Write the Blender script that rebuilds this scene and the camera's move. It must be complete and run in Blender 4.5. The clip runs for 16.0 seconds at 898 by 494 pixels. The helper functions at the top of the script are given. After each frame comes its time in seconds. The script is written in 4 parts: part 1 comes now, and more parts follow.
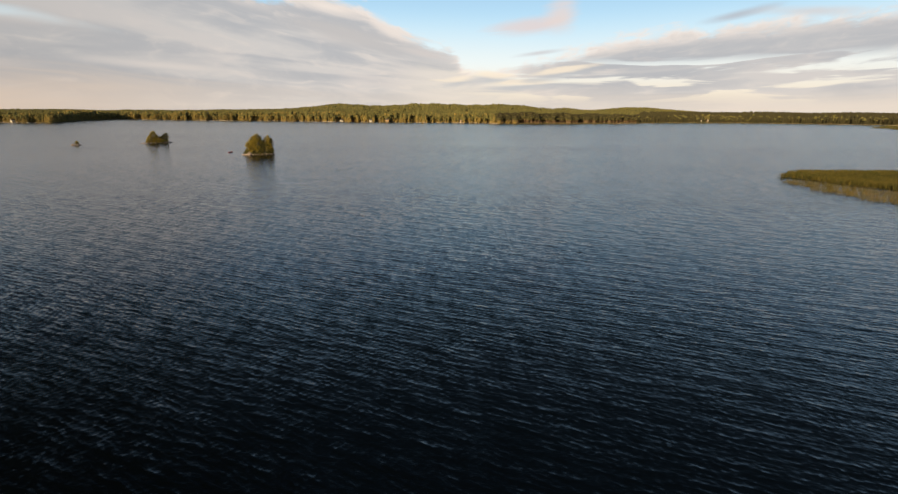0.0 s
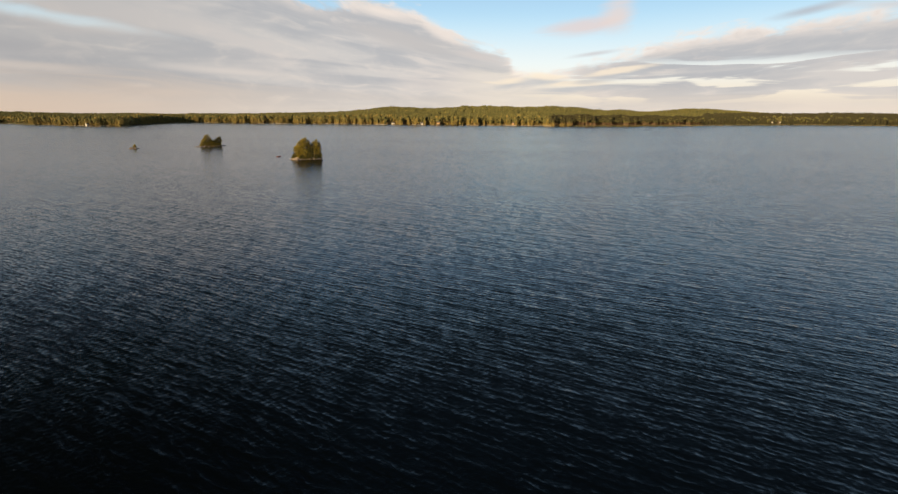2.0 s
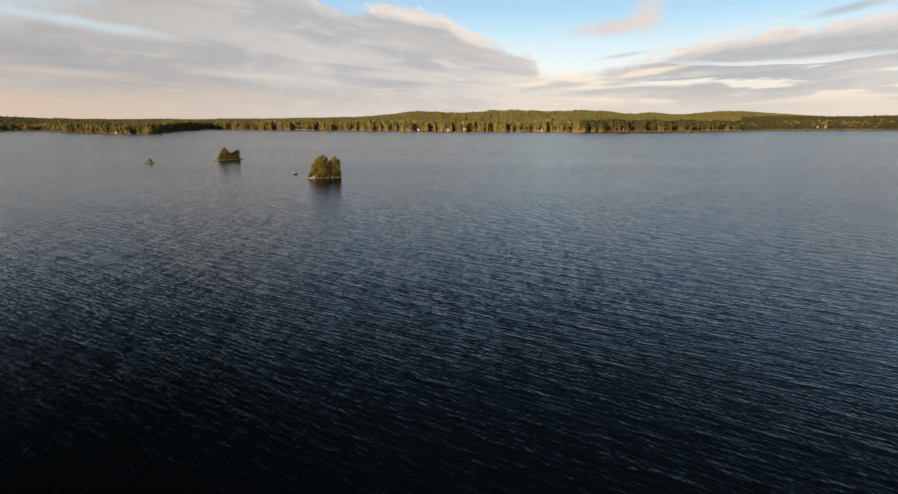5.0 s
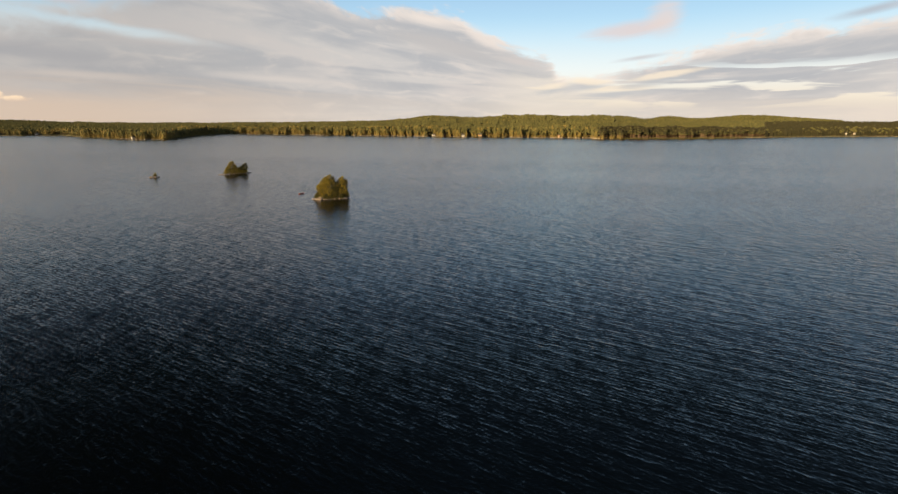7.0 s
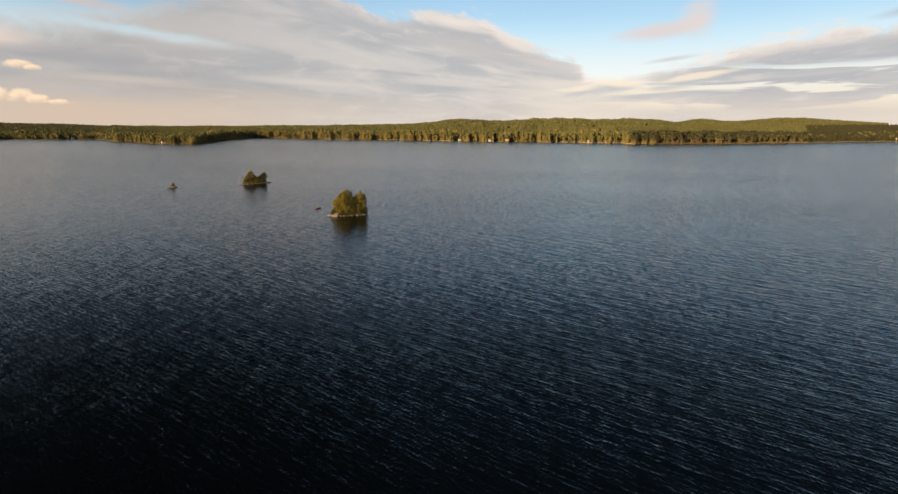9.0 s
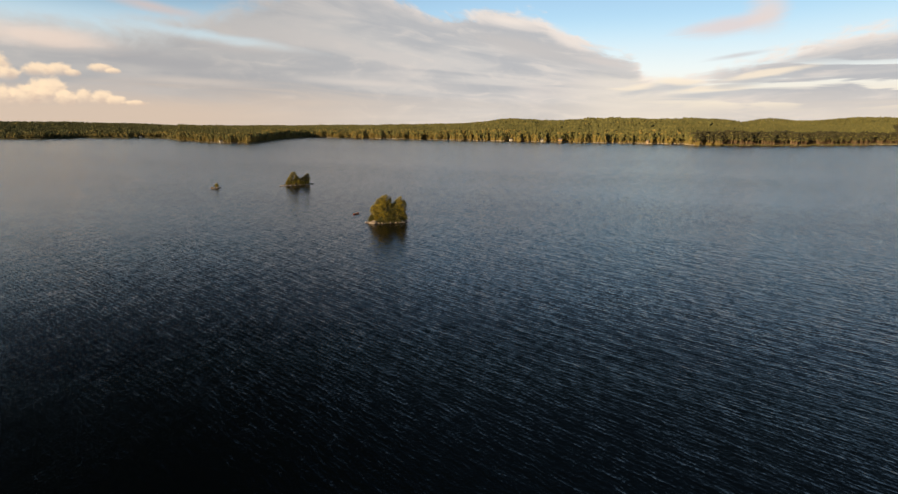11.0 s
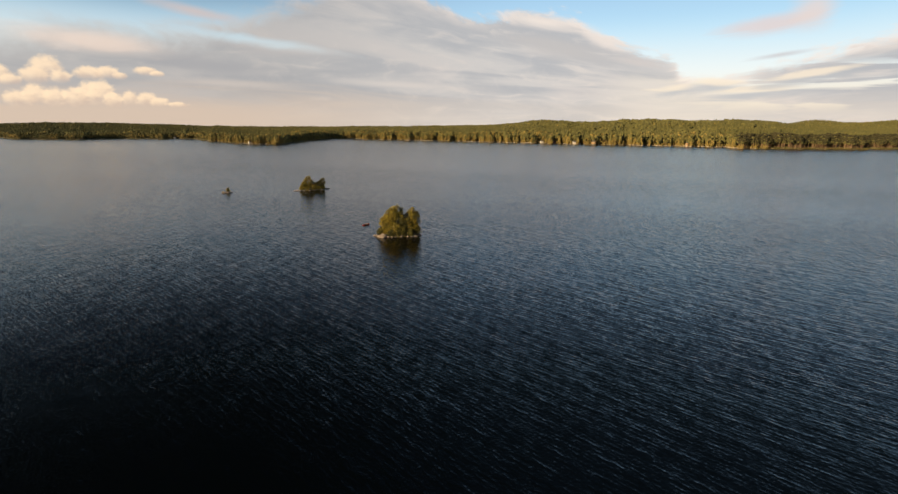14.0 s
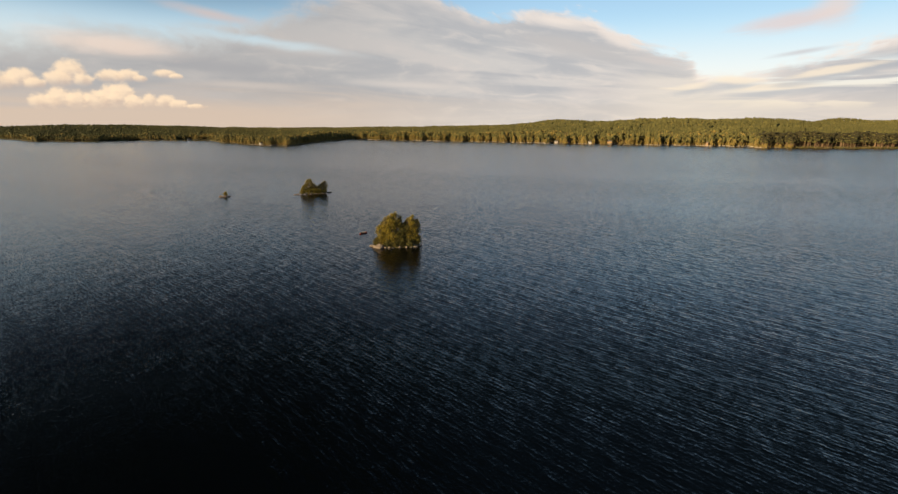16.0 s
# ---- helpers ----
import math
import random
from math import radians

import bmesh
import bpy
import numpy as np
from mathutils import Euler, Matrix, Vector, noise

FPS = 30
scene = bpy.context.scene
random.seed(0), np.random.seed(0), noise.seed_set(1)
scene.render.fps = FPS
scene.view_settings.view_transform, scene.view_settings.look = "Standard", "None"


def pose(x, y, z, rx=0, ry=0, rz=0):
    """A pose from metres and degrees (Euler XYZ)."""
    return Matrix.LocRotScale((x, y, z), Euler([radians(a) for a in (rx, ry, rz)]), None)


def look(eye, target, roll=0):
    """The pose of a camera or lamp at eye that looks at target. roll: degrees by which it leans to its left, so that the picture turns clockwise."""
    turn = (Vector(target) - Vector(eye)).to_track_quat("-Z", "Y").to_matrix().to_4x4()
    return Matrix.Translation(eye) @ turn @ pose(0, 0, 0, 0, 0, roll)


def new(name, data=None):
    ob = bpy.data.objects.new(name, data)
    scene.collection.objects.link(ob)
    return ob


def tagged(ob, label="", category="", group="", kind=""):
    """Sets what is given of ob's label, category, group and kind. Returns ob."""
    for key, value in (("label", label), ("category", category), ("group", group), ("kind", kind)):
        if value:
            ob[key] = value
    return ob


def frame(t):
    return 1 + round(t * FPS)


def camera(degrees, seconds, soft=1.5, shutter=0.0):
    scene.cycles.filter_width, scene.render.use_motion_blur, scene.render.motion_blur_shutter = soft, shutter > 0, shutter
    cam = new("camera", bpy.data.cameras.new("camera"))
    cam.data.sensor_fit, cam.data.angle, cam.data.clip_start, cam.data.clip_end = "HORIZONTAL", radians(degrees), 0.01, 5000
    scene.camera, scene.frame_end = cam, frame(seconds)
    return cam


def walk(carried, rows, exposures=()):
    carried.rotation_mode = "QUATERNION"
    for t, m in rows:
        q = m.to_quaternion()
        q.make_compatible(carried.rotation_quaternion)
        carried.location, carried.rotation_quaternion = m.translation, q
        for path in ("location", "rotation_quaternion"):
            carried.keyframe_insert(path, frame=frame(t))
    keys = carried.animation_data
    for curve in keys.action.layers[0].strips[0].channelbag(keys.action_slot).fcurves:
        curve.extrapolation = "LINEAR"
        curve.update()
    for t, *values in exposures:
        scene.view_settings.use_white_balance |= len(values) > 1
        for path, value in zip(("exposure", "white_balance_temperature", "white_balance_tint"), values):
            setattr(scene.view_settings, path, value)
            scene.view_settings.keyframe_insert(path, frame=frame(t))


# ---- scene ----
# ------------------------------------------------------------------ camera
cam = camera(84.06, 16.0, soft=1.35)


def stand(x, y, z, yaw, pitch, roll):
    return pose(x, y, z, 90 + pitch, 0, yaw) @ pose(0, 0, 0, 0, 0, roll)


PATH = [
    (0, -0.00, 0.00, 21.43, 0.000, -15.191, 0.389),
    (0.5, -0.33, 4.17, 21.17, 1.777, -15.126, 0.273),
    (1, -1.04, 8.28, 21.27, 3.762, -15.064, 0.205),
    (1.5, -1.79, 12.41, 21.40, 5.055, -15.030, 0.129),
    (2, -2.42, 16.59, 21.60, 5.698, -14.966, 0.161),
    (2.5, -3.18, 20.56, 21.45, 6.267, -14.927, 0.139),
    (3, -4.08, 24.43, 21.72, 6.735, -14.876, 0.098),
    (3.5, -4.93, 28.38, 22.51, 7.135, -14.890, 0.057),
    (4, -5.58, 32.45, 23.76, 7.599, -14.807, 0.017),
    (6.5, -8.80, 52.50, 31.04, 9.973, -14.431, -0.092),
    (7, -9.18, 56.65, 32.73, 10.324, -14.357, -0.011),
    (7.5, -9.72, 60.71, 34.10, 10.957, -14.274, -0.106),
    (8, -10.35, 65.01, 35.44, 11.649, -14.153, -0.123),
    (8.5, -11.20, 69.24, 36.08, 12.146, -14.069, -0.084),
    (9, -12.18, 73.39, 36.06, 13.287, -14.084, -0.045),
    (11.5, -16.20, 95.13, 36.20, 20.014, -14.077, -0.031),
    (12, -17.00, 98.90, 36.22, 20.609, -14.024, 0.008),
    (12.5, -17.45, 102.50, 36.25, 21.030, -14.014, 0.115),
    (13, -17.79, 105.94, 36.19, 21.722, -13.990, 0.056),
    (13.5, -18.33, 109.18, 36.34, 22.229, -14.011, 0.072),
    (14, -18.86, 112.52, 36.32, 22.502, -13.975, 0.036),
    (14.5, -19.41, 116.18, 36.25, 22.613, -13.957, -0.044),
    (15, -20.17, 119.97, 36.14, 23.028, -13.974, -0.141),
    (15.5, -20.96, 123.98, 36.13, 23.674, -13.971, -0.190),
    (16, -21.72, 128.14, 36.00, 24.182, -13.945, -0.273),
]
walk(cam, [(row[0], stand(*row[1:])) for row in PATH])

# ------------------------------------------------------------------ sun and sky
SUN_AZ, SUN_EL = -153.0, 9.5       # degrees, clockwise from +y; the sun stands low behind the shoulder


def heading(az, el=0.0):
    a, e = radians(az), radians(el)
    return Vector((math.sin(a) * math.cos(e), math.cos(a) * math.cos(e), math.sin(e)))


sun_data = bpy.data.lights.new("sun", "SUN")
sun_data.energy, sun_data.angle, sun_data.color = 8.0, radians(0.6), (1.0, 0.75, 0.43)
sun = new("sun", sun_data)
sun.matrix_basis = look(heading(SUN_AZ, SUN_EL) * 100, (0, 0, 0))


class Nodes:
    """Small shorthand to write node trees as formulas."""

    def __init__(self, tree):
        self.tree = tree
        tree.nodes.clear()

    def node(self, kind, **settings):
        n = self.tree.nodes.new(kind)
        for key, value in settings.items():
            setattr(n, key, value)
        return n

    def put(self, socket, value):
        if isinstance(value, bpy.types.NodeSocket):
            self.tree.links.new(value, socket)
        elif value is not None:
            socket.default_value = value

    def math(self, op, a, b=None, c=None, clamp=False):
        n = self.node("ShaderNodeMath", operation=op, use_clamp=clamp)
        for s, v in zip(n.inputs, (a, b, c)):
            self.put(s, v)
        return n.outputs[0]

    def add(self, a, b):
        return self.math("ADD", a, b)

    def sub(self, a, b):
        return self.math("SUBTRACT", a, b)

    def mul(self, a, b):
        return self.math("MULTIPLY", a, b)

    def vec(self, x, y, z=0.0):
        n = self.node("ShaderNodeCombineXYZ")
        for s, v in zip(n.inputs, (x, y, z)):
            self.put(s, v)
        return n.outputs[0]

    def vmath(self, op, a, b=None, scale=None):
        n = self.node("ShaderNodeVectorMath", operation=op)
        self.put(n.inputs[0], a)
        if b is not None:
            self.put(n.inputs[1], b)
        if scale is not None:
            self.put(n.inputs[3], scale)
        return n.outputs[0]

    def parts(self, v):
        n = self.node("ShaderNodeSeparateXYZ")
        self.put(n.inputs[0], v)
        return n.outputs

    def noise(self, v, scale=1.0, detail=4.0, rough=0.55, warp=0.0):
        n = self.node("ShaderNodeTexNoise")
        self.put(n.inputs["Vector"], v)
        n.inputs["Scale"].default_value, n.inputs["Detail"].default_value = scale, detail
        n.inputs["Roughness"].default_value, n.inputs["Distortion"].default_value = rough, warp
        return n.outputs[0]

    def step(self, v, lo, hi, a=0.0, b=1.0):
        n = self.node("ShaderNodeMapRange", interpolation_type="SMOOTHSTEP")
        for s, x in zip(n.inputs, (v, lo, hi, a, b)):
            self.put(s, x)
        return n.outputs[0]

    def mix(self, f, a, b):
        n = self.node("ShaderNodeMix", data_type="RGBA")
        self.put(n.inputs[0], f)
        self.put(n.inputs[6], a if isinstance(a, bpy.types.NodeSocket) else (*a, 1))
        self.put(n.inputs[7], b if isinstance(b, bpy.types.NodeSocket) else (*b, 1))
        return n.outputs[2]

    def ramp(self, v, stops):
        n = self.node("ShaderNodeValToRGB")
        el = n.color_ramp.elements
        while len(el) < len(stops):
            el.new(0.5)
        for e, (p, c) in zip(el, stops):
            e.position, e.color = p, (*c, 1)
        self.put(n.inputs[0], v)
        return n.outputs[0]

    def curve(self, v, lo, hi, top, knots):
        """A smooth function of v through the knots; the values lie in 0..top."""
        n = self.node("ShaderNodeFloatCurve")
        c = n.mapping.curves[0]
        while len(c.points) < len(knots):
            c.points.new(0.5, 0.5)
        for p, (x, y) in zip(c.points, knots):
            p.location = ((x - lo) / (hi - lo), y / top)
        n.mapping.update()
        self.put(n.inputs[1], self.math("DIVIDE", self.sub(v, lo), hi - lo))
        return self.mul(n.outputs[0], top)


def build_sky():
    world = bpy.data.worlds.new("evening_sky")
    scene.world = world
    world.use_nodes = True
    k = Nodes(world.node_tree)
    x, y, z = k.parts(k.node("ShaderNodeTexCoord").outputs["Generated"])
    az = k.mul(k.math("ARCTAN2", x, y), 57.2958)
    el = k.mul(k.math("ARCSINE", z), 57.2958)

    air = k.node("ShaderNodeTexSky", sky_type="NISHITA", sun_disc=False, sun_elevation=radians(SUN_EL),
                 sun_rotation=radians(SUN_AZ), air_density=1.0, dust_density=0.6, ozone_density=2.0)
    blue = k.vmath("SCALE", air.outputs[0], scale=AIR)
    # haze pales the clear air towards the horizon, first bluish, then cream
    clear = k.mix(k.step(el, 30.0, 13.0, 0.0, 0.88), blue, (0.33, 0.555, 0.84))
    clear = k.mix(k.step(el, 16.0, 7.0, 0.0, 0.9), clear, (0.50, 0.76, 0.94))
    clear = k.mix(k.step(k.sub(el, k.mul(k.math("ABSOLUTE", k.sub(az, 12.0)), 0.02)), 10.5, 3.4), clear, (0.84, 0.89, 0.88))
    clear = k.mix(k.step(el, 5.4, 1.2), clear, (0.87, 0.765, 0.62))

    # the upper edge of the cloud bank, by azimuth
    top = k.curve(az, -90, 70, 20, [(-90, 9), (-66, 7.0), (-58, 8.0), (-50, 8.3), (-46, 9.0), (-42, 10.4), (-38, 12.2),
                                    (-30, 13.6), (-24, 12.4), (-19, 11.0), (-15, 11.3), (-11, 10.9), (-7, 8.9), (-3.5, 7.4), (0.2, 6.3), (1.4, 4.6),
                                    (3, 3.9), (9, 5.2), (13, 6.0), (18.5, 7.2), (28, 7.9), (39, 8.4), (55, 10), (70, 10)])
    # streaks lie along that edge, and level out towards the horizon
    fan = k.add(k.mul(k.math("MINIMUM", k.math("MAXIMUM", az, -36.0), 0.0), -0.034), k.mul(k.math("MAXIMUM", az, 0.0), 0.022))
    q = k.mul(k.math("DIVIDE", el, k.add(fan, 1.0)), 1.5)
    big = k.noise(k.vec(k.mul(az, 0.07), k.mul(q, 0.30), 3.0), 1.0, 4.0, 0.5, 0.5)
    level = k.noise(k.vec(k.mul(az, 0.045), k.mul(q, 0.62), 7.0), 1.0, 4.0, 0.5, 0.8)
    fine = k.noise(k.vec(k.mul(az, 0.20), k.mul(q, 0.9), 11.0), 1.0, 4.0, 0.5, 0.8)
    streak = k.add(k.mul(big, 0.25), k.add(k.mul(level, 0.5), k.mul(fine, 0.25)))
    tuft = k.noise(k.vec(k.mul(az, 0.6), k.mul(q, 1.2), 17.0), 1.0, 6.0, 0.55, 0.4)
    wob = k.add(k.mul(k.sub(tuft, 0.5), 2.2), k.add(k.mul(k.sub(big, 0.5), 2.0), k.mul(k.sub(fine, 0.5), 2.2)))
    depth = k.add(k.sub(top, el), wob)
    loose = k.step(az, -26.0, -44.0, 0.0, 1.0)                 # the far end frays out
    bank = k.step(depth, k.sub(-0.5, k.mul(loose, 1.2)), k.add(0.8, k.mul(loose, 1.3)))
    # slits of bright sky low in the right-hand bank
    slit_zone = k.mul(k.step(az, -1.0, 10.0), k.mul(k.step(el, 5.8, 4.4), k.step(el, 0.6, 2.2)))
    slit_noise = k.noise(k.vec(k.mul(az, 0.085), k.mul(k.sub(el, k.mul(az, 0.03)), 0.85), 21.0), 1.0, 4.0, 0.5, 0.5)
    slit = k.mul(slit_zone, k.step(slit_noise, 0.50, 0.58))
    bank = k.mul(bank, k.sub(1.0, k.mul(slit, 0.9)))

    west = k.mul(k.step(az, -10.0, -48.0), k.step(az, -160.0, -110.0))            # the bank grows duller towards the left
    grey = k.mix(k.step(streak, 0.40, 0.60), (0.435, 0.44, 0.468), (0.59, 0.565, 0.558))
    grey = k.mix(k.step(big, 0.48, 0.66, 0, 0.5), grey, (0.66, 0.60, 0.575))
    grey = k.mix(k.step(fine, 0.54, 0.74, 0, 0.4), grey, (0.76, 0.675, 0.62))
    grey = k.mix(k.mul(k.step(az, 4.0, 16.0), k.step(streak, 0.60, 0.42, 0, 0.45)), grey, (0.42, 0.435, 0.475))
    grey = k.mix(k.step(tuft, 0.54, 0.74, 0, 0.14), grey, (0.80, 0.71, 0.65))
    end = k.mul(k.mul(k.step(az, -9.0, 1.0), k.step(az, 12.0, 3.0)), k.step(k.add(el, k.mul(k.sub(fine, 0.5), 4.0)), 5.4, 3.2))
    grey = k.mix(k.mul(end, 0.6), grey, (0.80, 0.73, 0.64))
    rim = k.mul(k.step(depth, 1.7, 0.1), k.step(k.add(k.mul(big, 0.5), k.mul(tuft, 0.5)), 0.40, 0.58, 0.15, 0.95))
    grey = k.mix(k.mul(rim, k.sub(1.0, k.mul(loose, 0.5))), grey, (0.85, 0.75, 0.69))
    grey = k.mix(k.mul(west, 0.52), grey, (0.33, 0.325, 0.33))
    # warm evening haze low down, deeper and higher towards the left
    low = k.step(k.sub(k.add(el, k.mul(k.sub(level, 0.5), 4.0)), k.mul(west, 0.5)), 3.2, 0.6)
    warm = k.step(k.math("ABSOLUTE", k.add(az, 6.0)), 8.0, 46.0, 0.38, 0.85)
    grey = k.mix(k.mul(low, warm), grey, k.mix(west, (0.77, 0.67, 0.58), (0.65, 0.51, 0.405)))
    # clear air a quarter turn from the sun, dimmed extra to darken the water
    deep = k.mul(k.step(az, -26.0, -60.0), k.step(az, -150.0, -110.0))
    clear = k.vmath("SCALE", clear, scale=k.sub(1.0, k.mul(deep, k.step(el, 8.5, 16.0, 0.0, 0.66))))
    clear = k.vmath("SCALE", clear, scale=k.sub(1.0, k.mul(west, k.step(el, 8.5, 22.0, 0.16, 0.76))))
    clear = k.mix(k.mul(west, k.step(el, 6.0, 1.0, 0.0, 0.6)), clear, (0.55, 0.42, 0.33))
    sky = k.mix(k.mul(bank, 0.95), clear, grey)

    def puff(sky, a, e, ra, re, tilt, color, soft=0.55, rough=0.9):
        """A small cloud of its own round (a, e), leaning by tilt degrees."""
        c, s = math.cos(radians(tilt)), math.sin(radians(tilt))
        u, v = k.sub(az, a), k.sub(el, e)
        p = k.math("DIVIDE", k.add(k.mul(u, c), k.mul(v, s)), ra)
        q = k.math("DIVIDE", k.sub(k.mul(v, c), k.mul(u, s)), re)
        r = k.math("SQRT", k.add(k.mul(p, p), k.mul(q, q)))
        r = k.add(r, k.mul(k.sub(fine, 0.5), rough))
        r = k.add(r, k.mul(k.sub(streak, 0.5), rough))
        return k.mix(k.mul(k.step(r, 1.0 + soft * 0.6, 1.0 - soft), 0.8), sky, color)

    sky = puff(sky, -43.0, 8.1, 7.0, 0.5, -6, clear, 1.0, 1.3)
    sky = puff(sky, -54.0, 9.6, 7.0, 0.8, 0, clear, 0.9, 1.0)
    # the sunlit lobe on the crest of the bank, and the shaded belly under it
    sky = puff(sky, -12.6, 10.2, 4.0, 0.6, -10, (0.83, 0.745, 0.69), 0.9, 1.1)
    sky = puff(sky, -6.4, 8.2, 2.4, 0.5, -24, (0.79, 0.715, 0.67), 0.9, 1.1)
    sky = puff(sky, -11.0, 7.6, 6.5, 1.0, -12, (0.525, 0.505, 0.505), 0.9, 1.1)
    sky = puff(sky, -27.5, 4.0, 6.5, 0.36, -3, (0.64, 0.59, 0.56), 1.0, 1.4)
    sky = puff(sky, -45.5, 3.9, 5.0, 0.34, -2, (0.55, 0.50, 0.47), 1.0, 1.4)
    sky = puff(sky, -47.0, 5.4, 8.5, 0.9, -2, (0.37, 0.37, 0.39), 1.0, 1.2)
    pink, shade = (0.72, 0.60, 0.585), (0.44, 0.47, 0.53)
    sky = puff(sky, 8.6, 8.7, 4.0, 0.8, 5, pink, 0.8, 0.8)
    sky = puff(sky, 11.6, 9.6, 1.7, 1.6, 30, (0.74, 0.63, 0.60), 0.8, 0.8)
    sky = puff(sky, 28.0, 8.9, 2.6, 0.36, 9, shade, 1.0)
    sky = puff(sky, 33.5, 8.7, 3.4, 0.4, -4, (0.62, 0.60, 0.61), 1.0)
    sky = puff(sky, 9.6, 6.1, 2.4, 0.22, 6, (0.58, 0.58, 0.61), 0.9)
    sky = puff(sky, -47.8, 10.3, 3.8, 0.5, -8, (0.60, 0.50, 0.48), 0.9)
    sky = puff(sky, -56.5, 7.1, 5.4, 0.95, -3, (0.78, 0.635, 0.55), 0.8)

    cream, dusk = (0.90, 0.78, 0.63), (0.50, 0.51, 0.53)
    for a, e, ra, re, tilt in [(1.0, 3.5, 2.6, 0.55, 8), (4.5, 3.9, 2.4, 0.5, -4), (7.5, 3.1, 3.0, 0.4, 3), (11.5, 4.3, 3.2, 0.4, 8)]:
        sky = puff(sky, a, e - 0.5, ra * 1.1, re, tilt, dusk, 0.8, 1.6)
        sky = puff(sky, a, e, ra, re * 0.8, tilt, cream, 0.7, 1.8)
    sky = puff(sky, -2.6, 6.0, 2.8, 0.34, -10, (0.60, 0.56, 0.55), 0.8, 1.0)

    # heaped white clouds low over the left shore, lit by the evening sun
    knob = k.noise(k.vec(k.mul(az, 1.15), k.mul(el, 1.3), 5.0), 1.0, 1.0, 0.45, 0.0)
    lobe = k.noise(k.vec(k.mul(az, 2.3), k.mul(el, 2.6), 9.0), 1.0, 1.5, 0.5, 0.2)
    bulge = k.add(k.mul(k.sub(knob, 0.5), 0.75), k.mul(k.sub(lobe, 0.5), 0.4))
    heap_bits = [(-65.4, 3.6, 1.5, 0.9), (-63.4, 3.9, 0.95, 0.85), (-62.5, 3.5, 0.7, 0.5), (-60.8, 3.9, 0.9, 0.8), (-59.9, 4.6, 0.95, 1.0), (-59.0, 3.9, 0.6, 0.6),
                 (-57.0, 4.3, 0.9, 0.65), (-55.6, 4.4, 0.9, 0.6), (-54.6, 4.2, 0.5, 0.4), (-52.5, 4.7, 0.8, 0.45), (-51.6, 4.5, 0.5, 0.3),
                 (-62.0, 2.0, 0.9, 0.8), (-60.9, 2.3, 0.85, 0.95), (-59.7, 2.1, 0.8, 0.9), (-58.2, 2.1, 0.9, 0.95), (-57.2, 2.5, 0.8, 1.05),
                 (-56.2, 2.6, 0.85, 1.2), (-55.4, 2.0, 0.7, 0.8), (-54.1, 2.2, 0.55, 0.75), (-52.7, 2.1, 0.75, 0.65), (-51.7, 1.9, 0.7, 0.5), (-50.2, 1.7, 0.8, 0.3)]
    for a, e, ra, re in heap_bits:
        u, v = k.math("DIVIDE", k.sub(az, a), ra * 1.22), k.math("DIVIDE", k.sub(el, e), re)
        r = k.add(k.math("SQRT", k.add(k.mul(u, u), k.mul(v, v))), bulge)
        body = k.mul(k.step(r, 1.22, 0.66), k.step(k.add(v, k.mul(bulge, 0.5)), -1.3, 0.3))
        lit = k.step(k.add(k.sub(v, k.mul(u, 0.35)), k.add(k.mul(k.sub(knob, 0.5), -1.6), k.mul(k.sub(lobe, 0.5), -0.9))), -1.1, 0.7)
        sky = k.mix(k.mul(body, 0.86), sky, k.mix(lit, (0.62, 0.475, 0.385), (0.97, 0.75, 0.53)))

    out = k.node("ShaderNodeBackground")
    k.put(out.inputs[0], k.vmath("MULTIPLY", sky, (1.015, 1.0, 0.97)))
    out.inputs[1].default_value = SKY
    k.tree.links.new(out.outputs[0], k.node("ShaderNodeOutputWorld").inputs[0])


AIR, SKY = 0.043, 1.09
build_sky()

# ------------------------------------------------------------------ materials


def material(name, paint):
    """paint(k, shader) sets up the inputs of a principled shader."""
    m = bpy.data.materials.new(name)
    m.use_nodes = True
    k = Nodes(m.node_tree)
    shader = k.node("ShaderNodeBsdfPrincipled")
    k.tree.links.new(shader.outputs[0], k.node("ShaderNodeOutputMaterial").inputs[0])
    paint(k, shader.inputs)
    return m


def place(k):
    return k.node("ShaderNodeNewGeometry").outputs["Position"]


def relief(k, s, height, depth):
    b = k.node("ShaderNodeBump")
    b.inputs["Distance"].default_value = depth
    k.put(b.inputs["Height"], height)
    k.put(s["Normal"], b.outputs[0])


def mottled(name, dark, light, scale=1.0, rough=0.85, bump=0.0, spread=(0.35, 0.65), island=0.0):
    """Two tones mixed by a coarse and a fine noise, and from piece to piece."""
    def paint(k, s):
        p = place(k)
        f = k.add(k.mul(k.noise(p, scale, 3.0), 0.6), k.mul(k.noise(p, scale * 9.0, 4.0), 0.4))
        if island:
            r = k.node("ShaderNodeNewGeometry").outputs["Random Per Island"]
            f = k.add(f, k.mul(k.sub(r, 0.5), island))
        k.put(s["Base Color"], k.mix(k.step(f, *spread), dark, light))
        s["Roughness"].default_value = rough
        s["Specular IOR Level"].default_value = 0.25
        s["Diffuse Roughness"].default_value = 1.0
        if bump:
            relief(k, s, k.noise(p, scale * 6.0, 6.0), bump)
    return material(name, paint)


